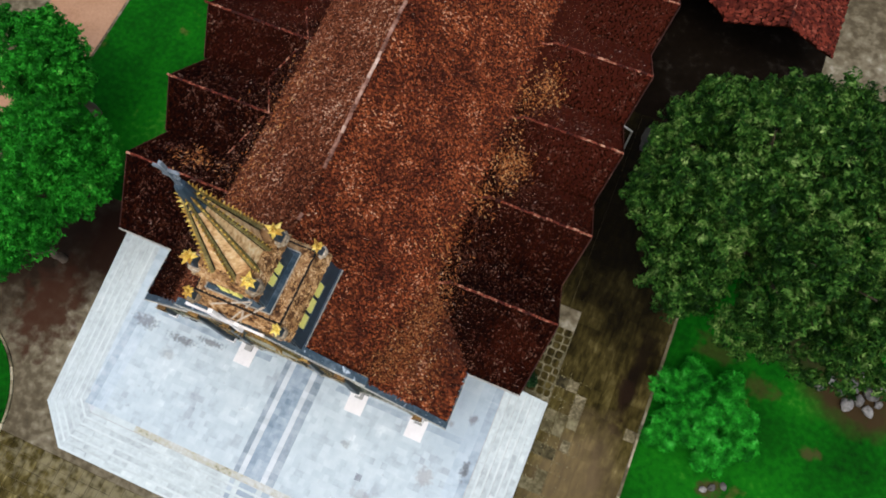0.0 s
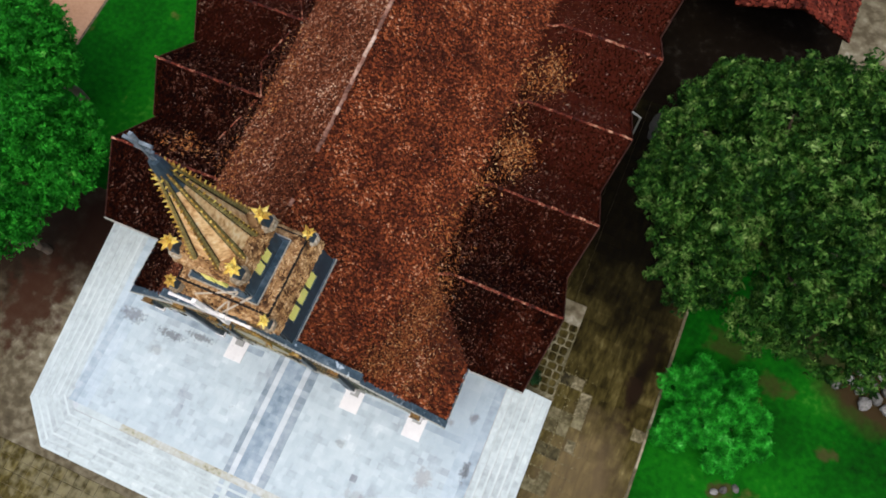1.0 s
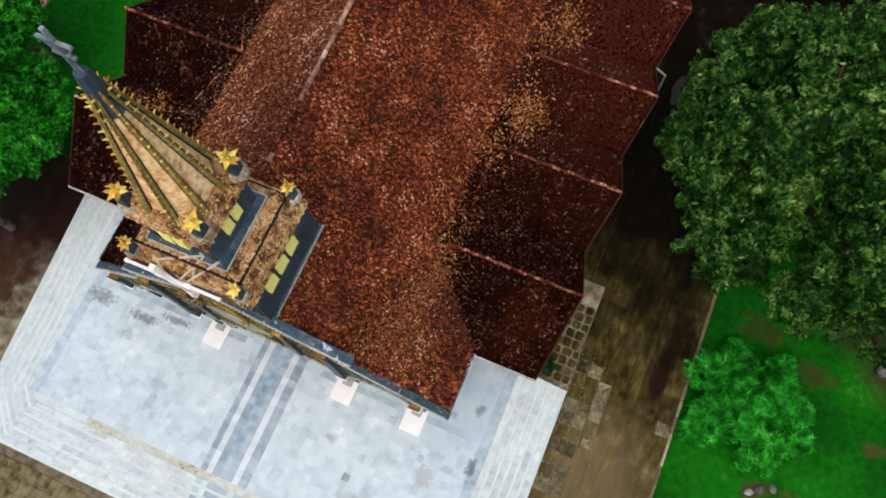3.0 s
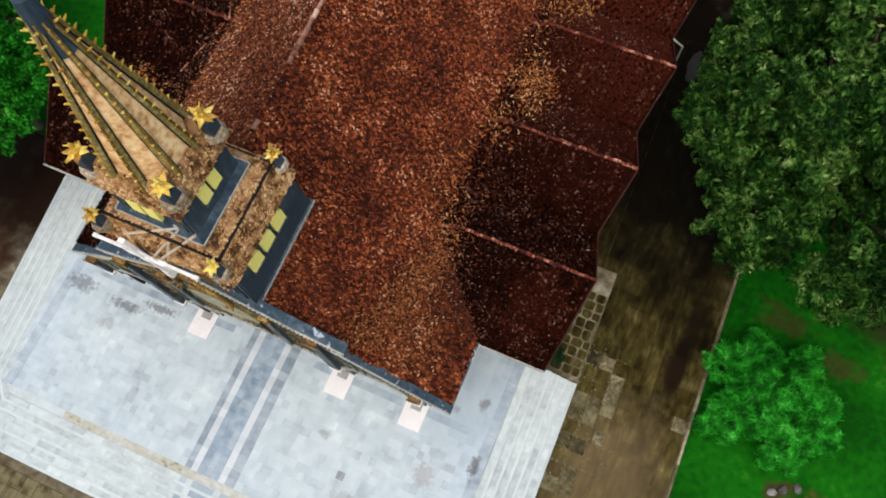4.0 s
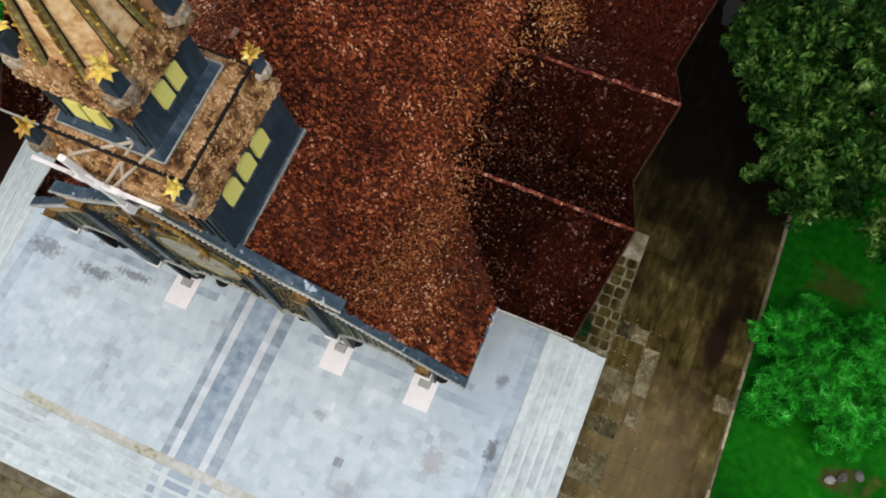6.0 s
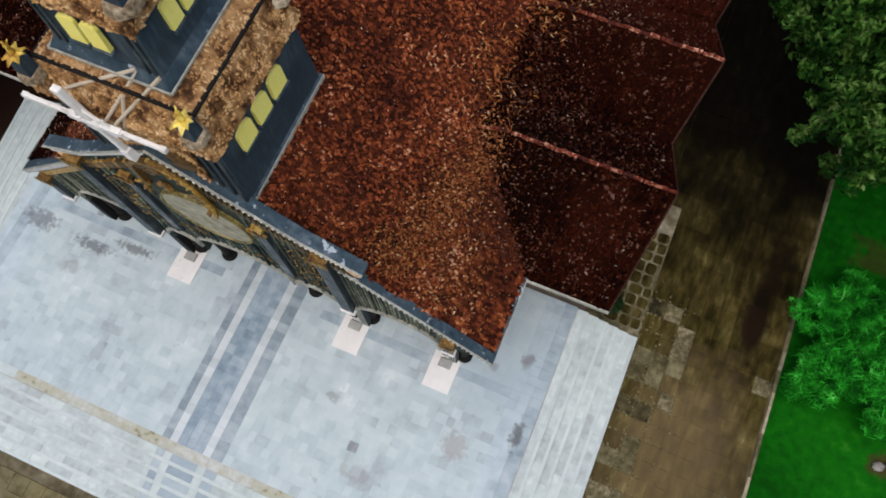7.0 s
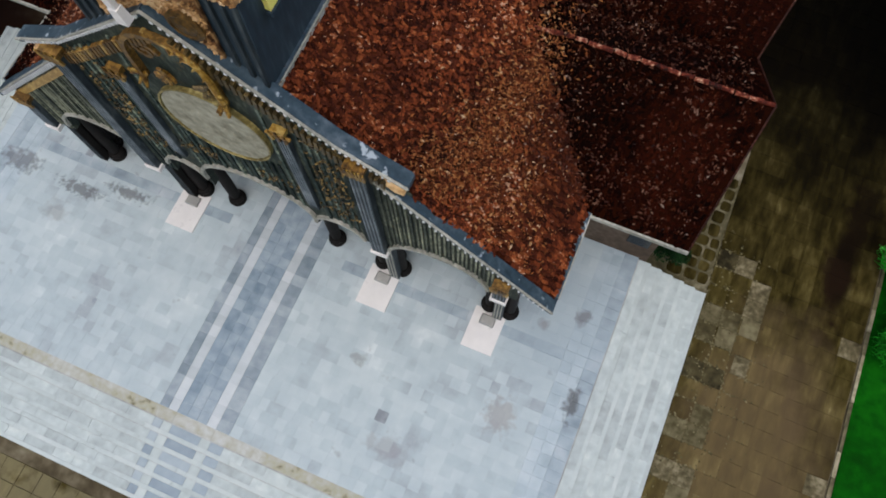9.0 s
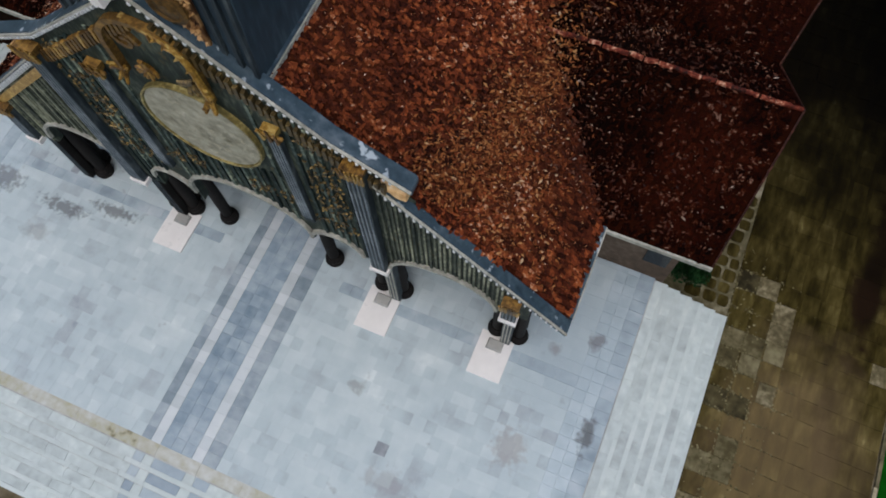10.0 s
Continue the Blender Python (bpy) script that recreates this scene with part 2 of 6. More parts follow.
TILE = [(0.0, (0.1688, 0.2236, 0.2573)), (0.12, (0.3178, 0.364, 0.3939)), (0.4, (0.3973, 0.4784, 0.5042)), (0.8, (0.4718, 0.5512, 0.5672)), (1.0, (0.5959, 0.6604, 0.6618))]
# stains; the first patch paints the bluish shade beside the porch eave
DIRT_AND_SHADE = [((0.3, 0.375, 0.42), 11.0, 2.6, 2.6, 3.4, 0.6, 0.5), ((0.12, 0.125, 0.135), -12.0, 0.1, 1.0, 0.6, 0.65, 4.5), ((0.1, 0.105, 0.11), -9.0, -0.1, 1.2, 0.35, 0.7, 5.0), ((0.24, 0.24, 0.24), -9.4, -1.3, 0.7, 0.5, 0.45, 2.4),
        ((0.1, 0.105, 0.11), -7.0, 0.5, 1.1, 0.3, 0.7, 5.0), ((0.1, 0.105, 0.11), 12.5, -0.4, 0.3, 0.8, 0.8, 3.0), ((0.14, 0.14, 0.15), 11.8, 2.75, 0.3, 0.4, 0.7, 3.0), ((0.16, 0.17, 0.18), -1.1, -0.5, 0.25, 0.25, 0.6, 3.0),
        ((0.2, 0.19, 0.18), 4.6, -2.0, 0.4, 0.3, 0.5, 3.0), ((0.24, 0.22, 0.22), 6.8, -4.6, 0.9, 0.5, 0.35, 3.5), ((0.26, 0.22, 0.2), 10.2, -1.9, 0.7, 0.8, 0.45, 3.5), ((0.2, 0.2, 0.2), 10.5, 1.9, 0.3, 0.25, 0.6, 3.0)]
M_TILE = surface("pale_terrace_tiles", TILE, 0.5, 1.3, "island", (0.34, 0.46, 0.19), 0.6, bump=0.12, depth=0.01, wear=((0.27, 0.285, 0.3), 0.66, 0.8, 1.6), spots=DIRT_AND_SHADE)
M_TILE_ONE = surface("pale_terrace_tile", TILE, 0.5, 1.3, "object", (0.34, 0.46, 0.19), 0.6, bump=0.12, depth=0.01, wear=((0.27, 0.285, 0.3), 0.66, 0.8, 1.6), spots=DIRT_AND_SHADE)
BLUE = [(0.0, (0.14, 0.2, 0.25)), (0.5, (0.25, 0.325, 0.38)), (1.0, (0.37, 0.44, 0.48))]
PALEBLUE = [(0.0, (0.2865, 0.36, 0.399)), (0.5, (0.4011, 0.485, 0.5252)), (1.0, (0.4966, 0.575, 0.6009))]
M_BLUETILE = surface("blue_grey_tiles", BLUE, 0.6, 2.5, "island", (0.4, 0.5, 0.2), 0.5, bump=0.12, depth=0.01)
M_PALEBLUE = surface("pale_blue_grey_tiles", PALEBLUE, 0.4, 1.6, "island", (0.45, 0.45, 0.13), 0.55, bump=0.12, depth=0.01, spots=DIRT_AND_SHADE)
M_MIDBLUE = surface("band_tiles_blue_grey", [(0.0, (0.2, 0.26, 0.3)), (0.5, (0.32, 0.395, 0.44)), (1.0, (0.46, 0.52, 0.55))], 0.4, 1.6, "island", (0.55, 0.55, 0.13), 0.55, bump=0.12, depth=0.01, spots=DIRT_AND_SHADE)
M_GREYTILE = surface("mid_grey_tiles", [(0, (0.14, 0.19, 0.22)), (0.5, (0.25, 0.31, 0.35)), (1, (0.38, 0.44, 0.47))], 0.5, 2.5, "island", (0.4, 0.5, 0.25), 0.55, bump=0.12, depth=0.01)
M_WHITETILE = surface("white_stone_tiles", [(0, (0.382, 0.43, 0.4444)), (0.5, (0.4775, 0.535, 0.5555)), (1, (0.5634, 0.61, 0.6211))], 0.4, 2.5, "island", (0.3, 0.3, 0.3), 0.5, bump=0.1, depth=0.01)
M_TANTILE = surface("stained_tan_edge", [(0, (0.18, 0.17, 0.105)), (0.2, (0.36, 0.36, 0.265)), (0.5, (0.4, 0.405, 0.345)), (1, (0.49, 0.525, 0.505))], 0.55, 3.5, "", (0.8, 0.8, 0), 0.6, bump=0.1)
M_SLATETILE = surface("dark_slate_tiles", [(0, (0.12, 0.14, 0.16)), (0.5, (0.23, 0.26, 0.285)), (1, (0.38, 0.42, 0.44))], 0.6, 2.5, "island", (0.5, 0.7, 0.3), 0.55, bump=0.12, depth=0.01)
M_JOINT = surface("grey_mortar", [(0, (0.36, 0.4, 0.42)), (1, (0.52, 0.56, 0.57))], 0.6, 9.0)
M_STEP = surface("pale_stone_step", [(0, (0.33, 0.37, 0.375)), (0.28, (0.3915, 0.45, 0.4545)), (0.7, (0.4775, 0.55, 0.5454)), (1, (0.573, 0.63, 0.611))], 0.5, 2.6, "object", (0.3, 0.7, 0.25), 0.6, bump=0.15)
# darker joint that draws the shadow line at each riser's foot
M_STEPBED = surface("shaded_step_joint", [(0, (0.24, 0.25, 0.245)), (0.5, (0.36, 0.375, 0.37)), (1, (0.5, 0.52, 0.51))], 0.5, 4.0, "", (0.6, 0.5, 0), 0.8)
M_NOSING = surface("white_step_nosing", [(0, (0.3629, 0.41, 0.4091)), (0.5, (0.4584, 0.53, 0.5252)), (1, (0.5539, 0.61, 0.5959))], 0.6, 3.0, "object", (0.4, 0.4, 0.2), 0.6, bump=0.1)
M_STEPBLUE = surface("blue_grey_step_stone", [(0.0, (0.2, 0.26, 0.31)), (0.5, (0.31, 0.38, 0.43)), (1.0, (0.42, 0.49, 0.52))], 0.4, 2.5, "object", (0.3, 0.3, 0.3), 0.55, bump=0.12)
# stains and pale patches; the last paints the tree's shade onto the drive
MUD_AND_SHADE = [((0.006, 0.0035, 0.002), 20.95, 9.2, 0.7, 2.7, 0.95, 0.5), ((0.008, 0.005, 0.0025), 20.3, 4.2, 0.55, 1.3, 0.7, 1.0), ((0.013, 0.008, 0.004), 20.9, 6.0, 0.6, 0.6, 0.8, 1.6), ((0.02, 0.013, 0.006), 20.7, 2.6, 0.7, 1.4, 0.7, 1.3), ((0.02, 0.013, 0.006), 20.5, -0.6, 0.8, 1.2, 0.6, 1.3), ((0.013, 0.007, 0.004), 20.8, 8.3, 0.9, 1.9, 0.85, 1.1), ((0.01, 0.006, 0.003), 21.2, 11.6, 0.9, 2.4, 0.85, 1.1), ((0.19, 0.138, 0.072), 19.2, 0.5, 3.8, 7.0, 0.42, 0.9), ((0.22, 0.195, 0.11), 0.0, -11.4, 19.0, 2.2, 0.62, 1.4), ((0.003, 0.0022, 0.0015), 18.5, 23.0, 10.5, 15.5, 0.93, 0.4)]
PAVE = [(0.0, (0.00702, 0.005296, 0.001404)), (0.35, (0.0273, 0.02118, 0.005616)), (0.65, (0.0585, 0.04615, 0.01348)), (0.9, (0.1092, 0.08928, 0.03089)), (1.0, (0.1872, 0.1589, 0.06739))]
M_PAVER = surface("mossy_concrete_pavers", PAVE, 0.2, 3.0, "island", (0.5, 0.75, 0.12), 0.9, bump=0.4, stretch=(1, 0.35, 1), spots=MUD_AND_SHADE, spec=0.04)
M_PAVER_ONE = surface("mossy_concrete_paver", PAVE, 0.2, 3.0, "object", (0.5, 0.75, 0.12), 0.9, bump=0.4, stretch=(1, 0.35, 1), spots=MUD_AND_SHADE, spec=0.04)
M_SETT_ONE = surface("pale_mossy_paver", [(0.0, (0.016, 0.013, 0.005)), (0.45, (0.065, 0.055, 0.024)), (1.0, (0.17, 0.152, 0.085))], 1.2, 3.5, "object", (0.5, 0.55, 0.4), 0.85, bump=0.4)
M_PALEPAVER = surface("pale_worn_paver", [(0.0, (0.04, 0.033, 0.015)), (0.5, (0.105, 0.09, 0.047)), (1.0, (0.24, 0.21, 0.13))], 1.6, 5.0, "", (0.9, 0.8, 0), 0.85, bump=0.4)
# reddish soil patches by the church, the trees' shade painted into their dark colour
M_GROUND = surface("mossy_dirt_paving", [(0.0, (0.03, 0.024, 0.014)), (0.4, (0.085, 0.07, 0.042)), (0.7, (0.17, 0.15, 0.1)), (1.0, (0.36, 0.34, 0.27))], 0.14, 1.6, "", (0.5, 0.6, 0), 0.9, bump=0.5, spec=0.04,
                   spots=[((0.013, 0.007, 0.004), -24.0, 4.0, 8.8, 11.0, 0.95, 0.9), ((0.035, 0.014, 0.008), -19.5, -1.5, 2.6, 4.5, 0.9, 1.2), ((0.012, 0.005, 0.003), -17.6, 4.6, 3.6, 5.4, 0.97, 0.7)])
# wet ground, painted near black for the shade between the buildings
M_SHADED_YARD = surface("wet_shaded_asphalt", [(0.0, (0.003, 0.002, 0.001)), (0.6, (0.007, 0.005, 0.0035)), (1.0, (0.03, 0.026, 0.02))], 0.6, 2.0, "", (0.5, 0.5, 0), 0.95, bump=0.3, spec=0.01)
M_PATH = surface("tan_clay_path", [(0.0, (0.2, 0.1, 0.05)), (1.0, (0.42, 0.25, 0.15))], 0.3, 4.0, rough=0.9)
M_LAWN = surface("short_lawn_grass", [(0.0, (0.001248, 0.0192, 0.00128)), (0.45, (0.002496, 0.064, 0.00256)), (0.75, (0.004992, 0.1024, 0.00384)), (1.0, (0.0312, 0.1536, 0.0128))], 0.13, 2.4, "", (0.95, 0.45, 0), 0.9, bump=0.9, depth=0.05, wear=((0.09, 0.045, 0.02), 0.66, 0.76, 0.3), spec=0.03,
                 spots=[((0.045, 0.028, 0.012), 25.8, 14.0, 1.8, 1.0, 0.55, 1.5), ((0.05, 0.03, 0.013), 29.3, 12.6, 1.6, 0.8, 0.55, 1.5), ((0.035, 0.021, 0.01), 35.5, 14.4, 4.8, 2.9, 0.97, 0.9), ((0.03, 0.02, 0.01), 31.0, 16.4, 3.0, 2.0, 0.8, 0.9), ((0.05, 0.035, 0.015), 33.4, 9.6, 0.8, 0.7, 0.7, 1.5), ((0.05, 0.03, 0.015), 27.9, 4.8, 1.2, 0.7, 0.8, 1.5)])
M_MORTAR = surface("mossy_mortar", [(0, (0.03, 0.026, 0.012)), (0.5, (0.1, 0.09, 0.05)), (1, (0.3, 0.275, 0.19))], 1.2, 4.0, "", (0.7, 0.5, 0), 0.9)
M_MOSS = surface("dry_pale_moss", [(0, (0.035, 0.03, 0.013)), (0.5, (0.085, 0.074, 0.033)), (1, (0.2, 0.18, 0.1))], 0.5, 4.0, "island", (0.4, 0.4, 0.4), 0.9)
M_GILTDARK = surface("dark_worn_gilding", [(0, (0.015, 0.012, 0.006)), (0.5, (0.085, 0.058, 0.02)), (1, (0.42, 0.29, 0.1))], 2.0, 9.0, "island", (0.4, 0.6, 0.3), 0.5, spec=0.3)
M_KERB = surface("pale_concrete_kerb", [(0, (0.04, 0.037, 0.018)), (0.5, (0.17, 0.15, 0.085)), (1, (0.46, 0.42, 0.29))], 0.6, 5.0, "object", (0.5, 0.4, 0.3), 0.85)
M_PLASTER = surface("stained_brown_plaster", [(0, (0.03, 0.021, 0.014)), (0.5, (0.1, 0.073, 0.052)), (1, (0.22, 0.175, 0.13))], 0.4, 5.0, rough=0.85)
M_ROCK = surface("grey_boulder", [(0, (0.036, 0.03456, 0.03024)), (0.5, (0.1224, 0.1188, 0.108)), (1, (0.288, 0.2808, 0.2592))], 0.9, 5.0, "object", (0.4, 0.5, 0.4), 0.85, bump=0.7)
M_PUDDLE = surface("still_rain_water", [(0, (0.012, 0.012, 0.01)), (1, (0.035, 0.033, 0.028))], 0.6, 3.0, rough=0.5, bump=0, spec=0.1)
M_GLASS = surface("dark_window_glass", [(0, (0.008, 0.01, 0.012)), (1, (0.02, 0.025, 0.03))], 1.0, 5.0, rough=0.18, bump=0)


def leaf_mat(name, stops, weights=(0.75, 0.35, 0.14)):
    m = surface(name, stops, 1.5, 0.4, "island", weights, 0.65, bump=0, spec=0.08)
    nt = m.node_tree
    p = nt.nodes["Principled BSDF"]
    tr = nt.nodes.new("ShaderNodeBsdfTranslucent")
    src = p.inputs["Base Color"].links[0].from_socket
    nt.links.new(src, tr.inputs["Color"])
    mix = nt.nodes.new("ShaderNodeMixShader")
    mix.inputs[0].default_value = 0.15
    out = nt.nodes["Material Output"]
    nt.links.new(p.outputs[0], mix.inputs[1])
    nt.links.new(tr.outputs[0], mix.inputs[2])
    nt.links.new(mix.outputs[0], out.inputs["Surface"])
    return m


M_LEAF_OLIVE = leaf_mat("olive_green_leaves", [(0.0, (0.001324, 0.008738, 0.0009928)), (0.32, (0.005298, 0.02524, 0.002482)), (0.5, (0.01678, 0.06602, 0.006453)), (0.68, (0.06358, 0.1456, 0.02184)), (1.0, (0.2649, 0.3787, 0.1191))])
M_LEAF_DARK = leaf_mat("dark_green_leaves", [(0.0, (0.001, 0.006, 0.0015)), (0.5, (0.005, 0.024, 0.006)), (1.0, (0.02, 0.075, 0.02))])
M_LEAF_BRIGHT = leaf_mat("bright_green_leaves", [(0.0, (0.002, 0.035, 0.003)), (0.45, (0.008, 0.135, 0.006)), (0.8, (0.026, 0.29, 0.018)), (1.0, (0.14, 0.45, 0.07))])
M_LEAF_BAMBOO = leaf_mat("fresh_green_blades", [(0.0, (0.00198, 0.04186, 0.00495)), (0.4, (0.00891, 0.1854, 0.0099)), (0.7, (0.03168, 0.4306, 0.0297)), (1.0, (0.1684, 0.6937, 0.1485))])

# ---- building helpers ----


def part(name, bm, material, parent=None, label=""):
    me = bpy.data.meshes.new(name)
    bm.normal_update()
    bm.to_mesh(me)
    bm.free()
    me.materials.append(material)
    ob = new(name, me)
    ob.parent = parent
    if label:
        ob["label"] = label
    return ob


def raw(name, verts, faces, material, parent=None, smooth=False):
    me = bpy.data.meshes.new(name)
    me.from_pydata([tuple(v) for v in verts], [], [tuple(f) for f in faces])
    me.materials.append(material)
    if smooth:
        me.polygons.foreach_set("use_smooth", [True] * len(me.polygons))
    ob = new(name, me)
    ob.parent = parent
    return ob


def thing(name, at, label, category, group="", kind=""):
    ob = new(name)
    ob.location = at
    ob.empty_display_size = 0.2
    bpy.context.view_layer.update()
    return tagged(ob, label, category, group, kind)


def hang(ob, parent):
    """Parents a mesh built in world coordinates without moving it."""
    ob.parent = parent
    ob.matrix_parent_inverse = Matrix.Translation(parent.location).inverted()
    return ob


def wpart(name, bm, material, parent, label=""):
    return hang(part(name, bm, material, None, label), parent)


def add_box(bm, x0, x1, y0, y1, z0, z1):
    c = [bm.verts.new((x, y, z)) for z in (z0, z1) for x, y in ((x0, y0), (x1, y0), (x1, y1), (x0, y1))]
    for f in ((3, 2, 1, 0), (4, 5, 6, 7), (0, 1, 5, 4), (1, 2, 6, 5), (2, 3, 7, 6), (3, 0, 4, 7)):
        bm.faces.new([c[i] for i in f])
    return c


def box(*a, bevel=0.0):
    bm = bmesh.new()
    add_box(bm, *a)
    if bevel:
        bmesh.ops.bevel(bm, geom=bm.edges[:], offset=bevel, segments=2, affect="EDGES", profile=0.6)
    return bm


def add_prism(bm, low, high):
    """A closed solid between two rings of the same count."""
    a = [bm.verts.new(p) for p in low]
    b = [bm.verts.new(p) for p in high]
    n = len(a)
    bm.faces.new(a[::-1])
    bm.faces.new(b)
    for i in range(n):
        bm.faces.new((a[i], a[(i + 1) % n], b[(i + 1) % n], b[i]))


def prism(low, high, bevel=0.0):
    bm = bmesh.new()
    add_prism(bm, low, high)
    if bevel:
        bmesh.ops.bevel(bm, geom=bm.edges[:], offset=bevel, segments=1, affect="EDGES")
    return bm


def ring(cx, cy, z, hx, hy=None):
    hy = hx if hy is None else hy
    return [(cx - hx, cy - hy, z), (cx + hx, cy - hy, z), (cx + hx, cy + hy, z), (cx - hx, cy + hy, z)]


def circle(cx, cy, z, r, n, turn=0.0):
    return [(cx + r * math.cos(turn + 2 * math.pi * i / n), cy + r * math.sin(turn + 2 * math.pi * i / n), z) for i in range(n)]


def add_lathe(bm, cx, cy, profile, n=14):
    """profile: (radius, z) from the base up."""
    rings = [[bm.verts.new(p) for p in circle(cx, cy, z, max(r, 0.004), n)] for r, z in profile]
    bm.faces.new(rings[0][::-1])
    bm.faces.new(rings[-1])
    for a, b in zip(rings, rings[1:]):
        for i in range(n):
            bm.faces.new((a[i], a[(i + 1) % n], b[(i + 1) % n], b[i]))


def add_beam(bm, p, q, r0, r1, n=6):
    p, q = Vector(p), Vector(q)
    d = (q - p).normalized()
    u = d.orthogonal().normalized()
    v = d.cross(u)
    a = [bm.verts.new(p + (u * math.cos(2 * math.pi * i / n) + v * math.sin(2 * math.pi * i / n)) * r0) for i in range(n)]
    b = [bm.verts.new(q + (u * math.cos(2 * math.pi * i / n) + v * math.sin(2 * math.pi * i / n)) * r1) for i in range(n)]
    bm.faces.new(a[::-1])
    bm.faces.new(b)
    for i in range(n):
        bm.faces.new((a[i], a[(i + 1) % n], b[(i + 1) % n], b[i]))


def beam(p, q, r0, r1=None, n=6):
    bm = bmesh.new()
    add_beam(bm, p, q, r0, r0 if r1 is None else r1, n)
    return bm


# ---- the plan ----
RIDGE_Z, PITCH = 16.0, 0.955          # main roof: z = RIDGE_Z - PITCH * |x|
EAVE_X = 10.42
GAB_Y = (9.0, 15.03, 21.1, 27.15, 33.2)   # ridges of the side gables
GAB_Z, GAB_S, GAB_H = 8.75, 0.66, 3.03
FRONT_Y, BACK_Y = 1.2, 44.0
WALL_B = FRONT_Y + 0.28               # back of the facade wall
TERR_Z = 1.2
TX, TY = 0.0, 3.5                     # axis of the tower


def ground_z(x, y):
    k = min(max((x - 16.3) / 6.0, 0.0), 1.0)
    return -0.42 * k * k * (3 - 2 * k)


def skew(y):
    """The main roof runs slightly askew to the facade."""
    return -0.021 * max(0.0, y - 1.5)


def main_z(x, y=0.0):
    return RIDGE_Z - PITCH * abs(x - skew(y))


def gable_z(y):
    if y < 4.72 or y > GAB_Y[-1] + GAB_H:
        return -9.0
    return GAB_Z - GAB_S * min(abs(y - g) for g in GAB_Y)


def in_tower(x, y, grow=0.0):
    return abs(x - TX) < 2.44 + grow and abs(y - TY - 0.3) < 2.32 + grow


def sheet(name, xs, ys, zf, material, label, category, kind="structure", drop=0.12):
    """A slab that follows the ground, closed at its rim."""
    bm = bmesh.new()
    top = [[bm.verts.new((x, y, zf(x, y))) for x in xs] for y in ys]
    for j in range(len(ys) - 1):
        for i in range(len(xs) - 1):
            bm.faces.new((top[j][i], top[j][i + 1], top[j + 1][i + 1], top[j + 1][i]))
    rim = [e for e in bm.edges if e.is_boundary]
    out = bmesh.ops.extrude_edge_only(bm, edges=rim)
    bmesh.ops.translate(bm, verts=[v for v in out["geom"] if isinstance(v, bmesh.types.BMVert)], vec=(0, 0, -drop))
    return tagged(part(name, bm, material), label, category, kind=kind)


def span(a, b, step):
    n = max(1, round((b - a) / step))
    return [a + (b - a) * i / n for i in range(n + 1)]


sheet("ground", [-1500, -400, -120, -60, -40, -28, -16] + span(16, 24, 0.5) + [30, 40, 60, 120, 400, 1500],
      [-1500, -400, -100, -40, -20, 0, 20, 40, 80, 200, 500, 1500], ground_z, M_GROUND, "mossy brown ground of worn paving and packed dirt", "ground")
sheet("lawn", span(22.62, 46, 1.2) + [60, 90], [-60, -30] + span(-14, 37, 2.5), lambda x, y: ground_z(x, y) + 0.07 + 0.1 * noise.noise((x * 0.15, y * 0.15, 3)), M_LAWN,
      "short bright green lawn beside the paved drive", "lawn")
sheet("lawn", span(-27.8, -14.0, 1.3), span(7.5, 46, 2.5) + [70], lambda x, y: 0.06 + 0.06 * noise.noise((x * 0.2, y * 0.2, 7)), M_LAWN, "short bright green lawn along the church wall", "lawn")
sheet("path", span(-34, -28.05, 2), span(9, 60, 4), lambda x, y: 0.03, M_PATH, "tan clay path beyond the lawn", "path")

sheet("mortar_strip", span(13.4, 16.04, 0.6), span(5.9, 11.0, 1), lambda x, y: 0.012, M_MORTAR, "pale mossy mortar strip between the setts", "mortar")
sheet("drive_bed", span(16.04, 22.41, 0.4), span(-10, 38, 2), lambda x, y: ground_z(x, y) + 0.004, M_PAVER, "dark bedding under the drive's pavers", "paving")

# round lawn with its kerb
bm = bmesh.new()
add_prism(bm, circle(-25.0, -11.0, -0.1, 6.86, 64), circle(-25.0, -11.0, 0.09, 6.82, 64))
tagged(part("round_lawn", bm, M_LAWN), "round bed of bright green lawn with a pale kerb", "lawn", kind="structure")


def arc_block(a0, a1, r0, r1, z0, z1, cx, cy, n=3):
    a = [a0 + (a1 - a0) * i / n for i in range(n + 1)]
    flat = [(cx + r1 * math.cos(t), cy + r1 * math.sin(t)) for t in a] + [(cx + r0 * math.cos(t), cy + r0 * math.sin(t)) for t in a[::-1]]
    return prism([(x, y, z0) for x, y in flat], [(x, y, z1) for x, y in flat])


kerb_ring = thing("ring_kerb", (-25, -11, 0), "pale concrete kerb stones round the circular lawn", "kerb", kind="structure")
for i in range(44):
    a = 2 * math.pi * i / 44
    wpart("kerb_stone", arc_block(a + 0.004, a + 2 * math.pi / 44 - 0.004, 6.88, 7.05, -0.1, 0.12, -25, -11), M_KERB, kerb_ring)

# ---- one block mesh shared by paving, tiles and step stones ----
unit = bmesh.new()
low = ring(0, 0, -0.5, 0.5)
add_prism(unit, low, ring(0, 0, 0.36, 0.5))
unit.faces.ensure_lookup_table()
top = [f for f in unit.faces if f.normal.z > 0.9 or all(v.co.z > 0.3 for v in f.verts)]
bmesh.ops.inset_region(unit, faces=[f for f in unit.faces if all(v.co.z > 0.3 for v in f.verts)], thickness=0.025)
for v in {v for f in unit.faces for v in f.verts if abs(v.co.x) < 0.49 and v.co.z > 0.3}:
    v.co.z = 0.5
unit.normal_update()
UNIT = {}


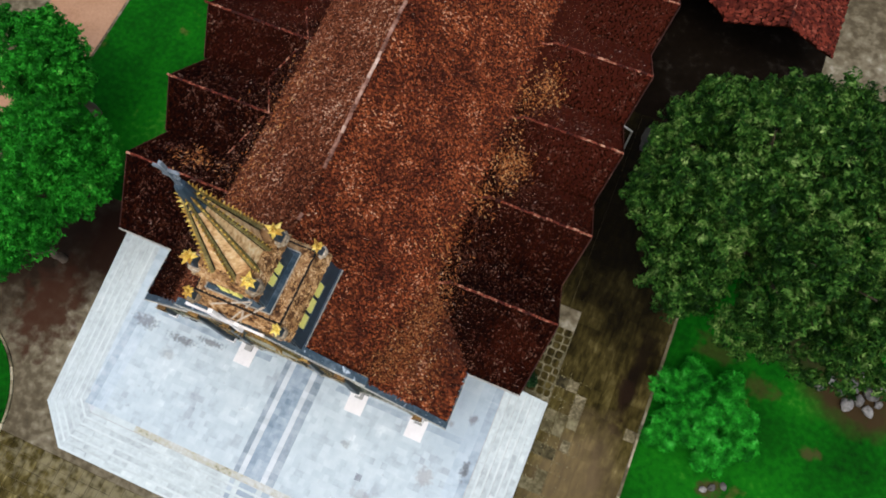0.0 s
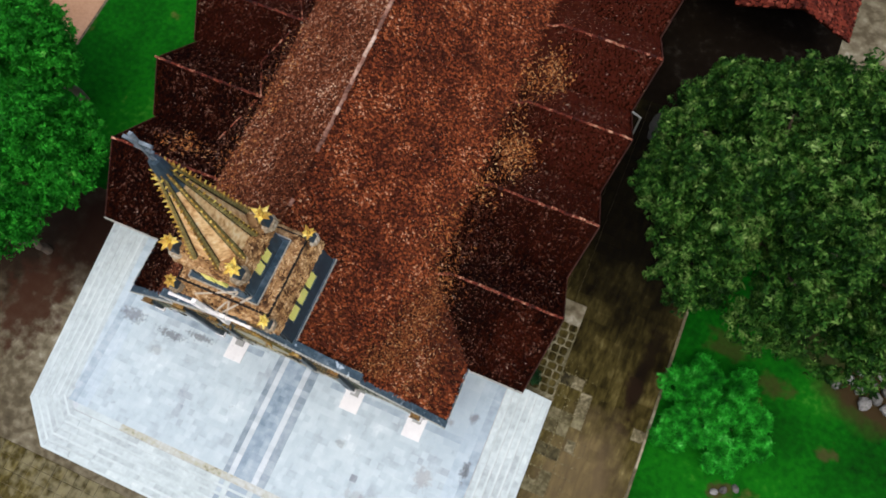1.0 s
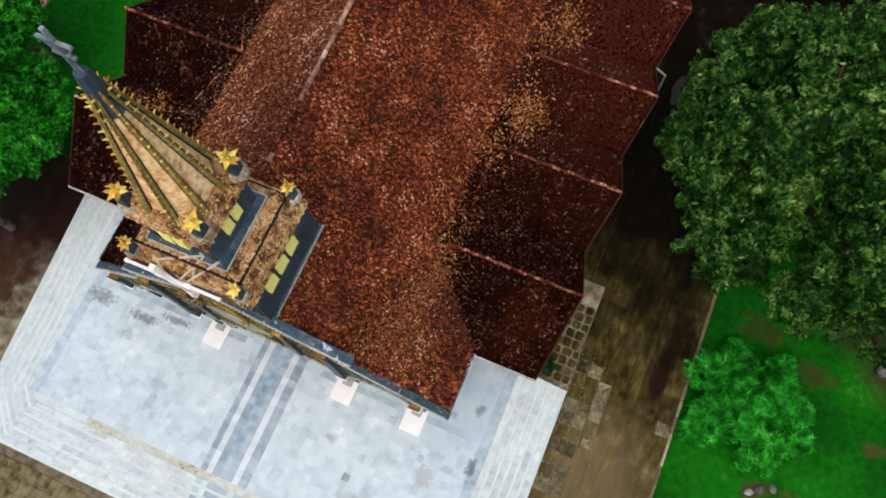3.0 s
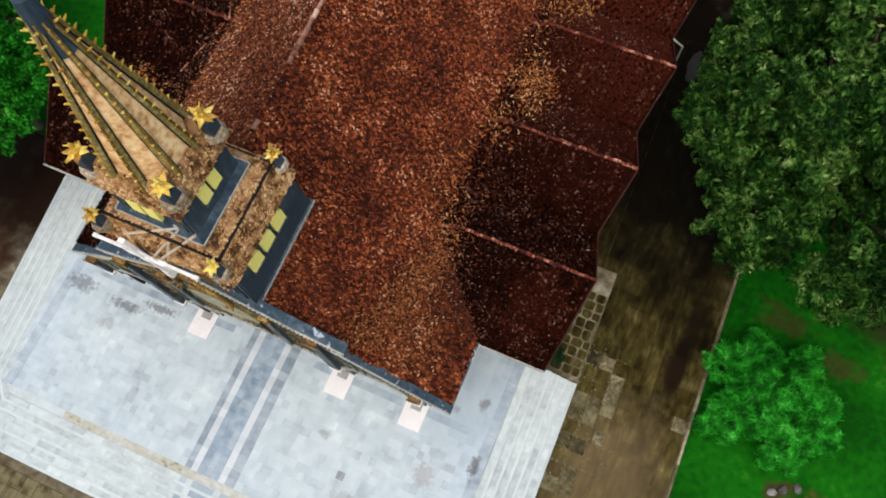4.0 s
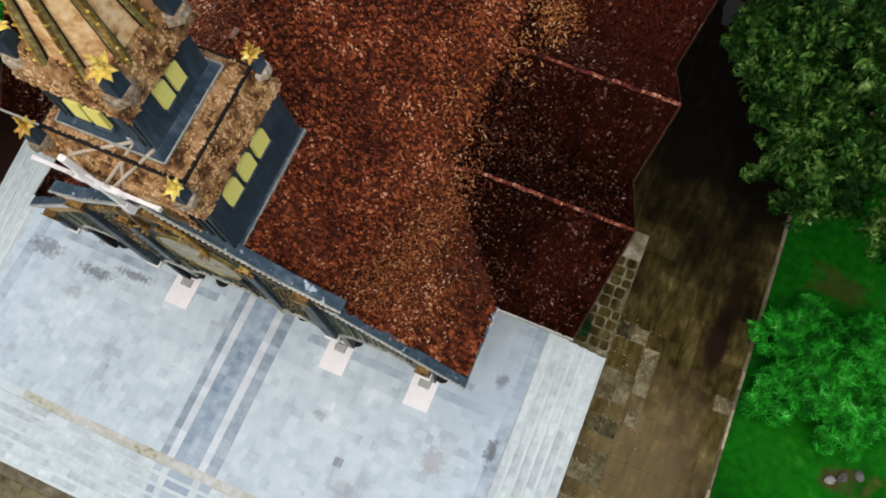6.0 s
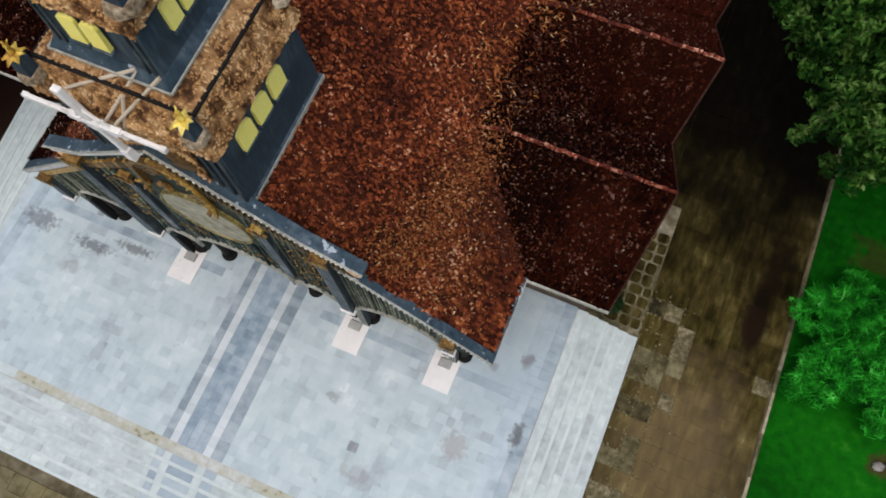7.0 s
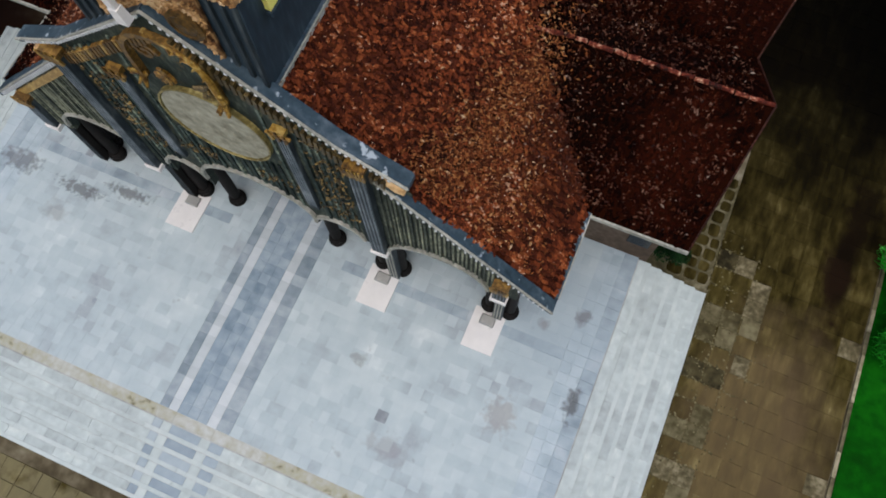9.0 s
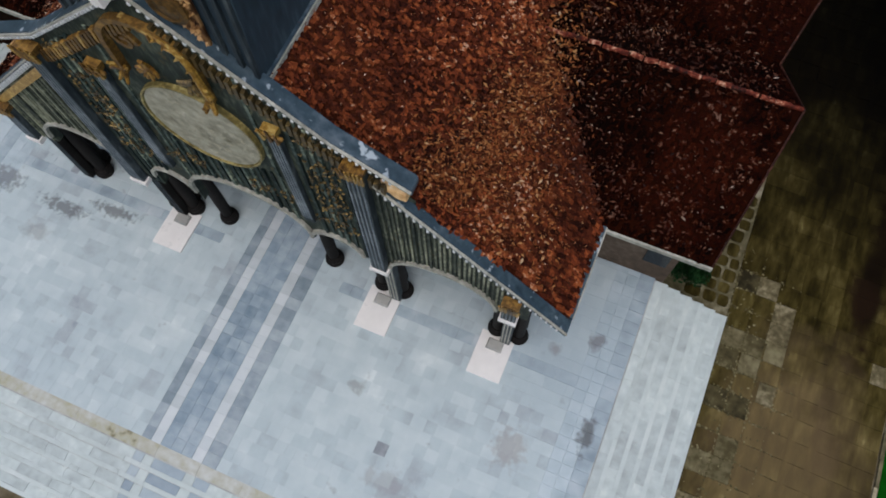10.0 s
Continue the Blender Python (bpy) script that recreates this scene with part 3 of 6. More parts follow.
def block(name, material, parent, x0, x1, y0, y1, z0, z1, turn=0.0):
    """One separate piece: a slightly eased block."""
    if material.name not in UNIT:
        me = bpy.data.meshes.new("block")
        unit.to_mesh(me)
        me.materials.append(material)
        UNIT[material.name] = me
    ob = new(name, UNIT[material.name])
    ob.parent = parent
    ob.matrix_parent_inverse = Matrix.Translation(parent.location).inverted()
    ob.matrix_basis = Matrix.LocRotScale(((x0 + x1) / 2, (y0 + y1) / 2, (z0 + z1) / 2), Euler((0, 0, turn)), (x1 - x0, y1 - y0, z1 - z0))
    return ob


class Pieces:
    """Many blocks joined into one mesh."""

    def __init__(self):
        self.v, self.f = [], []

    def block(self, x0, x1, y0, y1, z0, z1, ease=0.012, lean=0.0, start=0.0):
        n = len(self.v)
        e = ease
        self.v += [(x0, y0, z0), (x1, y0, z0), (x1, y1, z0), (x0, y1, z0), (x0, y0, z1 - e), (x1, y0, z1 - e), (x1, y1, z1 - e), (x0, y1, z1 - e),
                   (x0 + e, y0 + e, z1), (x1 - e, y0 + e, z1), (x1 - e, y1 - e, z1), (x0 + e, y1 - e, z1)]
        if lean:
            self.v[n:] = [(x - lean * (y - start), y, z) for x, y, z in self.v[n:]]
        self.f += [[n + i for i in q] for q in ((0, 1, 5, 4), (1, 2, 6, 5), (2, 3, 7, 6), (3, 0, 4, 7), (4, 5, 9, 8), (5, 6, 10, 9), (6, 7, 11, 10), (7, 4, 8, 11), (8, 9, 10, 11))]

    def make(self, name, material, parent):
        ob = raw(name, self.v, self.f, material)
        hang(ob, parent)
        ob["kind"] = "stuff"
        return ob


rnd = random.Random(4)

# ---- drive kerb ----
drive_kerb = thing("drive_kerb", (22.5, 10, -0.42), "pale mossy kerb stones between drive and lawn", "kerb", kind="structure")
for y in span(-14, 37, 1.0)[:-1]:
    block("kerb_stone", M_KERB, drive_kerb, 22.45 + rnd.uniform(-0.03, 0.03), 22.6, y + 0.01, y + 0.99, -0.6, -0.29 + rnd.uniform(-0.015, 0.015))

# ---- terrace and steps: an outline with cut corners ----


def splay(d):
    """How far the flight beside the older lawn runs outwards, for each metre along it."""
    return 0.095 - 0.009 * d


def outline(d, z):
    """The terrace's outline, d metres inside the lowest step's edge."""
    x, y, c = 16.0 - d, -9.83 + d, 2.42 - 0.586 * d
    return [(-x - splay(d) * (13.15 - d), 5.85, z), (-x, y + c, z), (-x + c, y, z), (x - c, y, z), (x, y + c, z), (x, 5.85, z)]


steps = thing("stone_steps", (0, -2, 0), "pale grey stone steps round three sides of the terrace", "steps", kind="structure")
RISE, GO = TERR_Z / 7, 0.5
for k in range(6):
    z1 = RISE * (k + 1) - 0.03
    wpart("step", prism(outline(GO * k, -0.5 if k == 0 else RISE * k - 0.05)[::1], outline(GO * k, z1)), M_STEPBED, steps)
terrace = thing("terrace", (0, 0, 0.5), "pale grey tiled terrace in front of the church", "terrace", kind="structure")
wpart("terrace_bed", prism(outline(GO * 6, 0.9), outline(GO * 6, TERR_Z - 0.025)), M_JOINT, terrace)

STRIPE = (-1.55, -1.19, -0.82, 0.42, 0.81, 1.36)     # edges of the middle walk's bands
far = Pieces()
NOSE = 0.13
for k in range(6):
    d0, d1 = GO * k - 0.015, GO * (k + 1) - 0.065
    z0, z1 = RISE * (k + 1) - 0.1, RISE * (k + 1)
    x0, x1, yf0, yf1 = 16.0 - d0, 16.0 - d1, -9.83 + d0, -9.83 + d1
    c = 2.42 - 0.586 * d0
    xn, yn = x0 - NOSE, yf0 + NOSE
    ci, cm = 2.42 - 0.586 * d1, c - 0.586 * NOSE
    xs1, ys1 = x1 - ci, yf1 + ci
    # front flight, with the stripes of the middle walk carried down
    for i, (a, b) in enumerate(zip(STRIPE, STRIPE[1:])):
        m = M_NOSING if i % 2 else M_STEPBLUE
        block("step_stone", m, steps, a + 0.006, b - 0.006, yn, yf1, z0, z1)
    for a, b in zip(span(-xn + cm, xn - cm, 3.4), span(-xn + cm, xn - cm, 3.4)[1:]):
        block("nosing", M_NOSING, steps, a + 0.004, b - 0.004, yf0 - 0.02, yn, z1 - 0.05, z1 + 0.006)
    for sgn in (-1, 1):
        x = 1.36 if sgn > 0 else 1.55
        while x < xs1 - 0.3:
            w = min(rnd.uniform(0.8, 1.5), xs1 - x)
            if xs1 - x - w < 0.3:
                w = xs1 - x
            a, b = sorted((sgn * (x + 0.004), sgn * (x + w - 0.004)))
            if abs(a) < 12:
                block("step_stone", M_STEP, steps, a, b, yn, yf1, z0, z1 + rnd.uniform(-0.006, 0.002))
            else:
                far.block(a, b, yn, yf1, z0, z1)
            x += w
        y = yn + cm
        for a, b in zip(span(y, 5.85, 3.2), span(y, 5.85, 3.2)[1:]):
            p, q = sorted((sgn * (x0 + 0.02), sgn * xn))
            k_lean = splay(d0) if sgn < 0 else 0.0
            out = k_lean * ((a + b) / 2 - y)
            block("nosing", M_NOSING, steps, p - out, q - out, a + 0.004, b - 0.004, z1 - 0.05, z1 + 0.006, math.atan(k_lean))
        y = ys1
        while y < 5.6:
            w = min(rnd.uniform(0.8, 1.5), 5.85 - y)
            if 5.85 - y - w < 0.3:
                w = 5.85 - y
            a, b = sorted((sgn * xn, sgn * x1))
            if sgn > 0:
                block("step_stone", M_STEP, steps, a, b, y + 0.004, y + w - 0.004, z0, z1 + rnd.uniform(-0.006, 0.002))
            else:
                far.block(a, b, y + 0.004, y + w - 0.004, z0, z1, lean=splay(d0), start=ys1)
            y += w
        # the cut corner
        for name, m, zz, pa, pb in (("nosing", M_NOSING, 0.006, ((x0 + 0.02, yn + cm), (x0 + 0.02, yf0 + c), (x0 - c, yf0 - 0.02)), ((xn - cm, yf0 - 0.02), (xn - cm, yn), (xn, yn + cm))),
                                    ("step_stone", M_STEP, 0.0, ((xn, ys1), (xn, yn + cm), (xn - cm, yn), (xs1, yn)), ((xs1, yf1), (x1, ys1)))):
            p = [*pa, *pb]
            if sgn < 0:
                p = [(-q[0], q[1]) for q in p][::-1]
            bm = prism([(*q, z0) for q in p[::-1]], [(*q, z1 + zz) for q in p[::-1]])
            bmesh.ops.recalc_face_normals(bm, faces=bm.faces)
            wpart(name, bm, m, steps)
far.make("step_stones", M_STEP, steps)

# terrace tiles
jt = 0.003
tiles, blues, greys, whites, pale, slates, mids = (Pieces() for i in range(7))
slate_rng = random.Random(52)


def tile_z():
    return TERR_Z + rnd.uniform(-0.002, 0.002)


y = -6.42
while y < 5.8:
    h = 0.43
    yy = min(y + h, 5.84)
    for sgn in (-1, 1):
        x = 1.36 if sgn > 0 else 1.55
        while x < 11.6:
            w = rnd.choice((0.34, 0.4, 0.43, 0.43, 0.5, 0.62))
            if x + w > 11.35:
                w = 11.6 - x
            a, b = sorted((sgn * (x + jt / 2), sgn * (x + w - jt / 2)))
            cy = (y + yy) / 2
            grey = (0.75 < cy < 1.25 and x > 2.2)
            if grey:
                mids.block(a, b, y + jt / 2, yy - jt / 2, TERR_Z - 0.03, tile_z(), 0.006)
            elif slate_rng.random() < (0.022 if sgn < 0 and -2.5 < y < 1.5 else 0.003):
                slates.block(a, b, y + jt / 2, yy - jt / 2, TERR_Z - 0.03, tile_z(), 0.003)
            elif sgn > 0 and 2.2 < x < 11.0 and -4.6 < y < 0.2:
                block("tile", M_TILE_ONE, terrace, a, b, y + jt / 2, yy - jt / 2, TERR_Z - 0.012, tile_z())
            else:
                tiles.block(a, b, y + jt / 2, yy - jt / 2, TERR_Z - 0.03, tile_z(), 0.0015)
            x += w
        for x, w in ((11.6, 0.42), (12.02, 0.43), (12.45, 0.55)):
            a, b = sorted((sgn * (x + jt / 2), sgn * (x + w - jt / 2)))
            (mids if x > 12.3 else pale).block(a, b, y + jt / 2, yy - jt / 2, TERR_Z - 0.03, tile_z(), 0.006)
    for store, i in ((greys, 0), (whites, 1), (whites, 3), (greys, 4)):
        store.block(STRIPE[i] + jt / 2, STRIPE[i + 1] - jt / 2, y + jt / 2, yy - jt / 2, TERR_Z - 0.03, tile_z(), 0.006)
    for a, b in zip(span(STRIPE[2], STRIPE[3], 0.42), span(STRIPE[2], STRIPE[3], 0.42)[1:]):
        blues.block(a + jt / 2, b - jt / 2, y + jt / 2, yy - jt / 2, TERR_Z - 0.03, tile_z(), 0.006)
    gap = splay(3.0) * (yy + 6.42) + 0.02
    if gap > 0.08:
        pale.block(-13.0 - gap, -13.0 - jt, y + jt / 2, yy - jt / 2, TERR_Z - 0.03, tile_z(), 0.006)
    y += h
slates.make("slate_tiles", M_SLATETILE, terrace)["label"] = "dark slate-grey tiles"
tiles.make("tiles", M_TILE, terrace)
mids.make("band_tiles", M_MIDBLUE, terrace)["label"] = "blue-grey tiles of the border bands"
pale.make("border_tiles", M_PALEBLUE, terrace)["label"] = "pale blue-grey border tiles"
blues.make("blue_tiles", M_BLUETILE, terrace)["label"] = "blue-grey tiles of the middle walk"
greys.make("grey_tiles", M_GREYTILE, terrace)["label"] = "mid-grey border tiles"
whites.make("white_tiles", M_WHITETILE, terrace)["label"] = "white stripe tiles"
for a, b in zip(span(-12.2, 12.2, 1.6), span(-12.2, 12.2, 1.6)[1:]):
    block("nosing_stone", M_TANTILE if a > -9.5 else M_NOSING, terrace, a + 0.002, b - 0.002, -6.84, -6.43, TERR_Z - 0.1, TERR_Z + 0.003)

# white ramps of stone before the outer columns
for cx in (-4.38, 4.08, 8.47):
    ob = part("plinth_slab", box(cx - 0.62, cx + 0.62, -0.04, 1.62, TERR_Z, TERR_Z + 0.06, bevel=0.012), M_SLAB)
    tagged(ob, "white stone slab on the terrace at a column's foot", "slab", "slabs at the columns")
    # low block added in place of a grey patch at the column's foot
    ob = part("plinth_block", prism(ring(cx, 1.2, TERR_Z + 0.06, 0.3, 0.22), ring(cx, 1.2, TERR_Z + 0.16, 0.26, 0.18), 0.02), M_PLINTH)
    tagged(ob, "low grey block on the white slab before a column", "stone block", "blocks on the slabs")

# ---- church ----
church = thing("church", (0, 20, 0), "church with steep brown shingle roofs and dark carved facade", "church")
nave_wall = bmesh.new()
add_box(nave_wall, -9.6, 9.6, 7.0, 7.35, 0, 6.4)
wpart("nave_front_wall", nave_wall, M_PLASTER, church)
wpart("door", box(-1.5, 1.5, 6.9, 6.995, TERR_Z, 4.8, bevel=0.02), M_DARKWOOD, church, "dark double door in the porch")
wpart("rear_wall", box(-13.3, 13.3, BACK_Y - 1.2, BACK_Y - 0.9, 0, 6.2), M_PLASTER, church)
for s in (-1, 1):
    a, b = sorted((s * 9.6, s * 13.3))
    wpart("aisle_front_wall", box(a, b, 5.86, 6.16, -0.5, 6.2), M_PLASTER, church, "brown stained plaster wall")
    a, b = sorted((s * 12.2, s * 13.05))
    wpart("aisle_window", box(a, b, 5.8, 5.855, 2.4, 4.6, bevel=0.02), M_GLASS, church)
    a, b = sorted((s * 13.0, s * 13.3))
    wpart("aisle_side_wall", box(a, b, 6.17, BACK_Y - 1.21, -0.5, 6.5), M_PLASTER, church)


def slab(corners, thick=0.16):
    bm = bmesh.new()
    add_prism(bm, [(x, y, z - thick) for x, y, z in corners], corners)
    bmesh.ops.recalc_face_normals(bm, faces=bm.faces)
    return bm


def shingles(verts, faces, origin, along, up, n_along, n_up, step_a, step_u, keep, rng, side=1.0):
    """Rows of lapped shingles; keep(point) says which stay."""
    o, a, u = Vector(origin), Vector(along).normalized(), Vector(up).normalized()
    nrm = a.cross(u)
    if nrm.z < 0:
        nrm = -nrm
    for j in range(n_up):
        for i in range(n_along):
            p = o + a * ((i + 0.5 * (j % 2)) * step_a + rng.uniform(-0.07, 0.07)) + u * (j * step_u + rng.uniform(-0.08, 0.08))
            if not keep(p):
                continue
            w, l = step_a * rng.uniform(0.3, 0.6), step_u * rng.uniform(0.75, 1.35)
            t0, t1 = rng.uniform(0.02, 0.09), rng.uniform(0.0, 0.03)
            sk = rng.uniform(-0.1, 0.1)
            tw = rng.uniform(-0.03, 0.03)
            n = len(verts)
            q = [p - a * w + nrm * (t0 + tw), p + a * w + nrm * (t0 - tw), p + a * (w + sk) + u * l + nrm * t1, p - a * (w - sk) + u * l + nrm * t1]
            verts.extend(q)
            verts.extend((p - a * w - nrm * 0.01, p + a * w - nrm * 0.01))
            faces.extend(([n, n + 1, n + 2, n + 3], [n + 4, n + 5, n + 1, n], [n + 5, n + 2, n + 1], [n + 4, n, n + 3]))


SLOPE = math.hypot(1, PITCH)


def front_edge(x):
    """Where the shingles end behind the copings."""
    x = abs(x)
    return FRONT_Y + 0.4 if x < 5.85 else FRONT_Y + 0.12 + 0.27 * (x - 5.85) / 4.6


def loose(x, y):
    """Where the porch roof's shingles are separate pieces."""
    return x > 8.35 and y < 4.6


srng = random.Random(11)
for s in (-1, 1):
    z_e = main_z(EAVE_X)
    roof = wpart("main_roof", slab([(0, WALL_B + 0.01, RIDGE_Z), (skew(BACK_Y), BACK_Y, RIDGE_Z), (s * EAVE_X + skew(BACK_Y), BACK_Y, z_e), (s * EAVE_X, WALL_B + 0.01, z_e)]), M_MAINBED, church, "steep roof of weathered brown shingles with leaf litter")
    v, f = [], []
    edge = random.Random(15)

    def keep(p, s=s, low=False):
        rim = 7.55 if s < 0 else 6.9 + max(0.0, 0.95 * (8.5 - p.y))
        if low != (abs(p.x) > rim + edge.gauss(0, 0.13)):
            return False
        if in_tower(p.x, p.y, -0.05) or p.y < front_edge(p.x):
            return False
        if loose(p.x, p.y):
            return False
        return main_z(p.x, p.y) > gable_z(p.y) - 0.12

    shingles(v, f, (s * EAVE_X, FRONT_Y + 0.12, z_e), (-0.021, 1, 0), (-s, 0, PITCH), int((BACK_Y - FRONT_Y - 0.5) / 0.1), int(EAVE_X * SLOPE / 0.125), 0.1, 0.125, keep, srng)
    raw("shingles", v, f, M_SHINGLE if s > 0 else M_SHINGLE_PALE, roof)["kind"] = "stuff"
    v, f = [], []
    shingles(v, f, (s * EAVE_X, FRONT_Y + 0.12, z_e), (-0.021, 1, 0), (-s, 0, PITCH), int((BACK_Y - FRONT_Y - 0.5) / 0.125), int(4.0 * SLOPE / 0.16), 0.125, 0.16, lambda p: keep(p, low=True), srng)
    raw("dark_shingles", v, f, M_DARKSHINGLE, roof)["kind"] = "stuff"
    # eave board of the porch
    a, b = sorted((s * (EAVE_X - 0.02), s * (EAVE_X + 0.1)))
    wpart("eave_board", box(a, b, FRONT_Y + 0.37, 4.75, z_e - 0.34, z_e + 0.03, bevel=0.012), M_COPING, church)
    a, b = sorted((s * (EAVE_X + 0.102), s * (EAVE_X + 0.14)))
    wpart("eave_trim", box(a, b, FRONT_Y + 0.37, 4.72, z_e - 0.02, z_e + 0.05), M_TRIM, church, "pale thin drip edge")
    for k, g in enumerate(GAB_Y):
        grow = 0.0 if s > 0 else (0.66, 0.97, 1.3, 1.55, 1.75)[k]
        tip = 14.45 + grow
        for d in (-1, 1):
            reach = 4.28 if (k == 0 and d < 0) else GAB_H
            zv = GAB_Z - GAB_S * reach
            xi_r, xi_v = (RIDGE_Z - GAB_Z) / PITCH - 1.0, (RIDGE_Z - zv) / PITCH - 1.0
            tip_v = 13.85 + grow
            c = [(s * xi_r, g, GAB_Z), (s * tip, g, GAB_Z), (s * tip_v, g + d * reach, zv), (s * xi_v, g + d * reach, zv)]
            face = wpart("side_gable_roof", slab(c, 0.14), M_ROOFBED, church, "dark red-brown shingle slope of a side gable")
            v, f = [], []
            ru = math.hypot(1, GAB_S)

            def keep2(p, s=s, g=g, d=d, reach=reach, tip=tip):
                frac = abs(p.y - g) / reach
                if abs(p.x) > tip - 0.6 * frac - 0.1 or abs(p.y - g) > reach:
                    return False
                return GAB_Z - GAB_S * abs(p.y - g) > main_z(p.x, p.y) - 0.1

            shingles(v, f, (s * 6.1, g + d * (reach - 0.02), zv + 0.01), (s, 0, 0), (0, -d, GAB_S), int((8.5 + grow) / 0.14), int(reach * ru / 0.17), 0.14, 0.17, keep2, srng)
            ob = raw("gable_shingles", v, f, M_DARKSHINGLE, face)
            ob["kind"] = "stuff"
            # rim of the verge
            wpart("verge_board", prism([(s * (tip - 0.01), g, GAB_Z - 0.3), (s * (tip + 0.07), g, GAB_Z - 0.3), (s * (tip_v + 0.07), g + d * reach, zv - 0.3), (s * (tip_v - 0.01), g + d * reach, zv - 0.3)],
                                       [(s * (tip - 0.01), g, GAB_Z + 0.05), (s * (tip + 0.04), g, GAB_Z + 0.05), (s * (tip_v + 0.04), g + d * reach, zv + 0.05), (s * (tip_v - 0.01), g + d * reach, zv + 0.05)]), M_VERGE, church)
            # broken line of tiles down the valley
            p0, p1 = Vector((s * (RIDGE_Z - GAB_Z) / PITCH + skew(g), g, GAB_Z + 0.13)), Vector((s * (RIDGE_Z - zv) / PITCH + skew(g), g + d * reach, zv + 0.13))
            for i in range(11):
                if rnd.random() < 0.75 and k and s < 0:
                    a, b = p0.lerp(p1, i / 11), p0.lerp(p1, (i + rnd.uniform(0.6, 0.95)) / 11)
                    wpart("valley_tile", beam(a, b + Vector((0, 0, rnd.uniform(-0.02, 0.02))), rnd.uniform(0.03, 0.06), rnd.uniform(0.03, 0.06), 6), M_REDRIDGE, church)
        # triangle under the gable
        bm = bmesh.new()
        add_prism(bm, [(s * 13.02, g - GAB_H, 6.4), (s * 13.02, g + GAB_H, 6.4), (s * 13.02, g, GAB_Z - 0.16)], [(s * 13.28, g - GAB_H, 6.4), (s * 13.28, g + GAB_H, 6.4), (s * 13.28, g, GAB_Z - 0.16)])
        bmesh.ops.recalc_face_normals(bm, faces=bm.faces)
        wpart("gable_infill", bm, M_DARKWOOD, church)
        x = 7.45 if s < 0 else 6.75
        while x < tip - 0.05:
            za, zb = (max(GAB_Z + 0.02, main_z(s * q, g) + 0.04) for q in (x, x + 0.4))
            ya, yb = (g - 0.7 * max(0.0, 7.6 - q) for q in (x, x + 0.4))
            bm = beam((s * x, ya + rnd.uniform(-0.03, 0.03), za + rnd.uniform(-0.02, 0.02)), (s * (x + rnd.uniform(0.36, 0.44)), yb + rnd.uniform(-0.03, 0.03), zb), rnd.uniform(0.06, 0.085), rnd.uniform(0.065, 0.09), 7)
            wpart("ridge_tile", bm, M_REDRIDGE, church)
            x += 0.43
    # front eave trim of the first gable
    zf = GAB_Z - GAB_S * 4.28
    a, b = sorted((s * 10.5, s * 13.88 - 0.66 * (s < 0)))
    wpart("front_eave_trim", box(a, b, 4.64, 4.72, zf - 0.12, zf + 0.06, bevel=0.01), M_TRIM, church, "pale eave edge, worn and ragged")
    wpart("front_soffit", box(a, b, 4.73, 5.84, zf - 0.3, zf - 0.2), M_DARKWOOD, church)
bm = bmesh.new()
add_beam(bm, (13.9, 24.13, 6.75), (14.55, 24.25, 6.2), 0.06, 0.06, 8)
add_beam(bm, (14.55, 24.25, 6.22), (14.55, 24.25, 0.1), 0.06, 0.06, 8)
wpart("downpipe", bm, M_PLINTH, church, "pale grey rain pipe")
y = TY + 2.75
while y < BACK_Y - 0.4:
    if y > 10.2 or rnd.random() < 0.35:
        wpart("ridge_tile", beam((skew(y) + rnd.uniform(-0.03, 0.03), y, RIDGE_Z + 0.05 + rnd.uniform(-0.02, 0.02)), (skew(y) + rnd.uniform(-0.03, 0.03), y + rnd.uniform(0.38, 0.46), RIDGE_Z + 0.05), rnd.uniform(0.08, 0.12), rnd.uniform(0.09, 0.13), 7), M_RIDGE, church)
    y += 0.45

# dry leaves caught on the roof
v, f = [], []
lr = random.Random(21)


def flake(x, y, z, size, slim=0.4):
    a, b = lr.uniform(0, 6.28), lr.uniform(-0.35, 0.35)
    n = len(v)
    dx, dy = math.cos(a) * size, math.sin(a) * size
    z += 0.085 + lr.uniform(0, 0.05)
    v.extend(((x - dx, y - dy, z - b * size), (x + dy * slim, y - dx * slim, z + 0.02), (x + dx, y + dy, z + b * size), (x - dy * slim, y + dx * slim, z + 0.03)))
    f.append((n, n + 1, n + 2, n + 3))


heaps = [(6.1, 2.4, 0.5, 0.6, 600), (6.5, 3.8, 0.45, 0.8, 600), (7.0, 5.4, 0.45, 0.9, 600), (7.4, 7.0, 0.4, 0.8, 400), (7.8, 3.0, 1.0, 1.6, 900), (7.0, 5.4, 0.7, 1.6, 500), (9.0, 2.6, 0.8, 0.9, 200), (7.9, 17.4, 0.55, 0.7, 380), (8.4, 18.6, 0.5, 0.6, 240), (8.3, 24.3, 0.6, 0.9, 420), (7.3, 22.4, 0.5, 0.6, 170), (7.3, 20.0, 0.4, 1.2, 90),
         (7.4, 8.6, 0.5, 0.6, 220), (6.6, 10.8, 0.6, 1.0, 200), (7.3, 14.6, 0.5, 0.7, 160), (-11.4, 10.5, 0.9, 0.5, 150), (-6.5, 9.0, 1.2, 2.0, 300), (-7.0, 16.0, 1.0, 2.5, 250)]
later = []
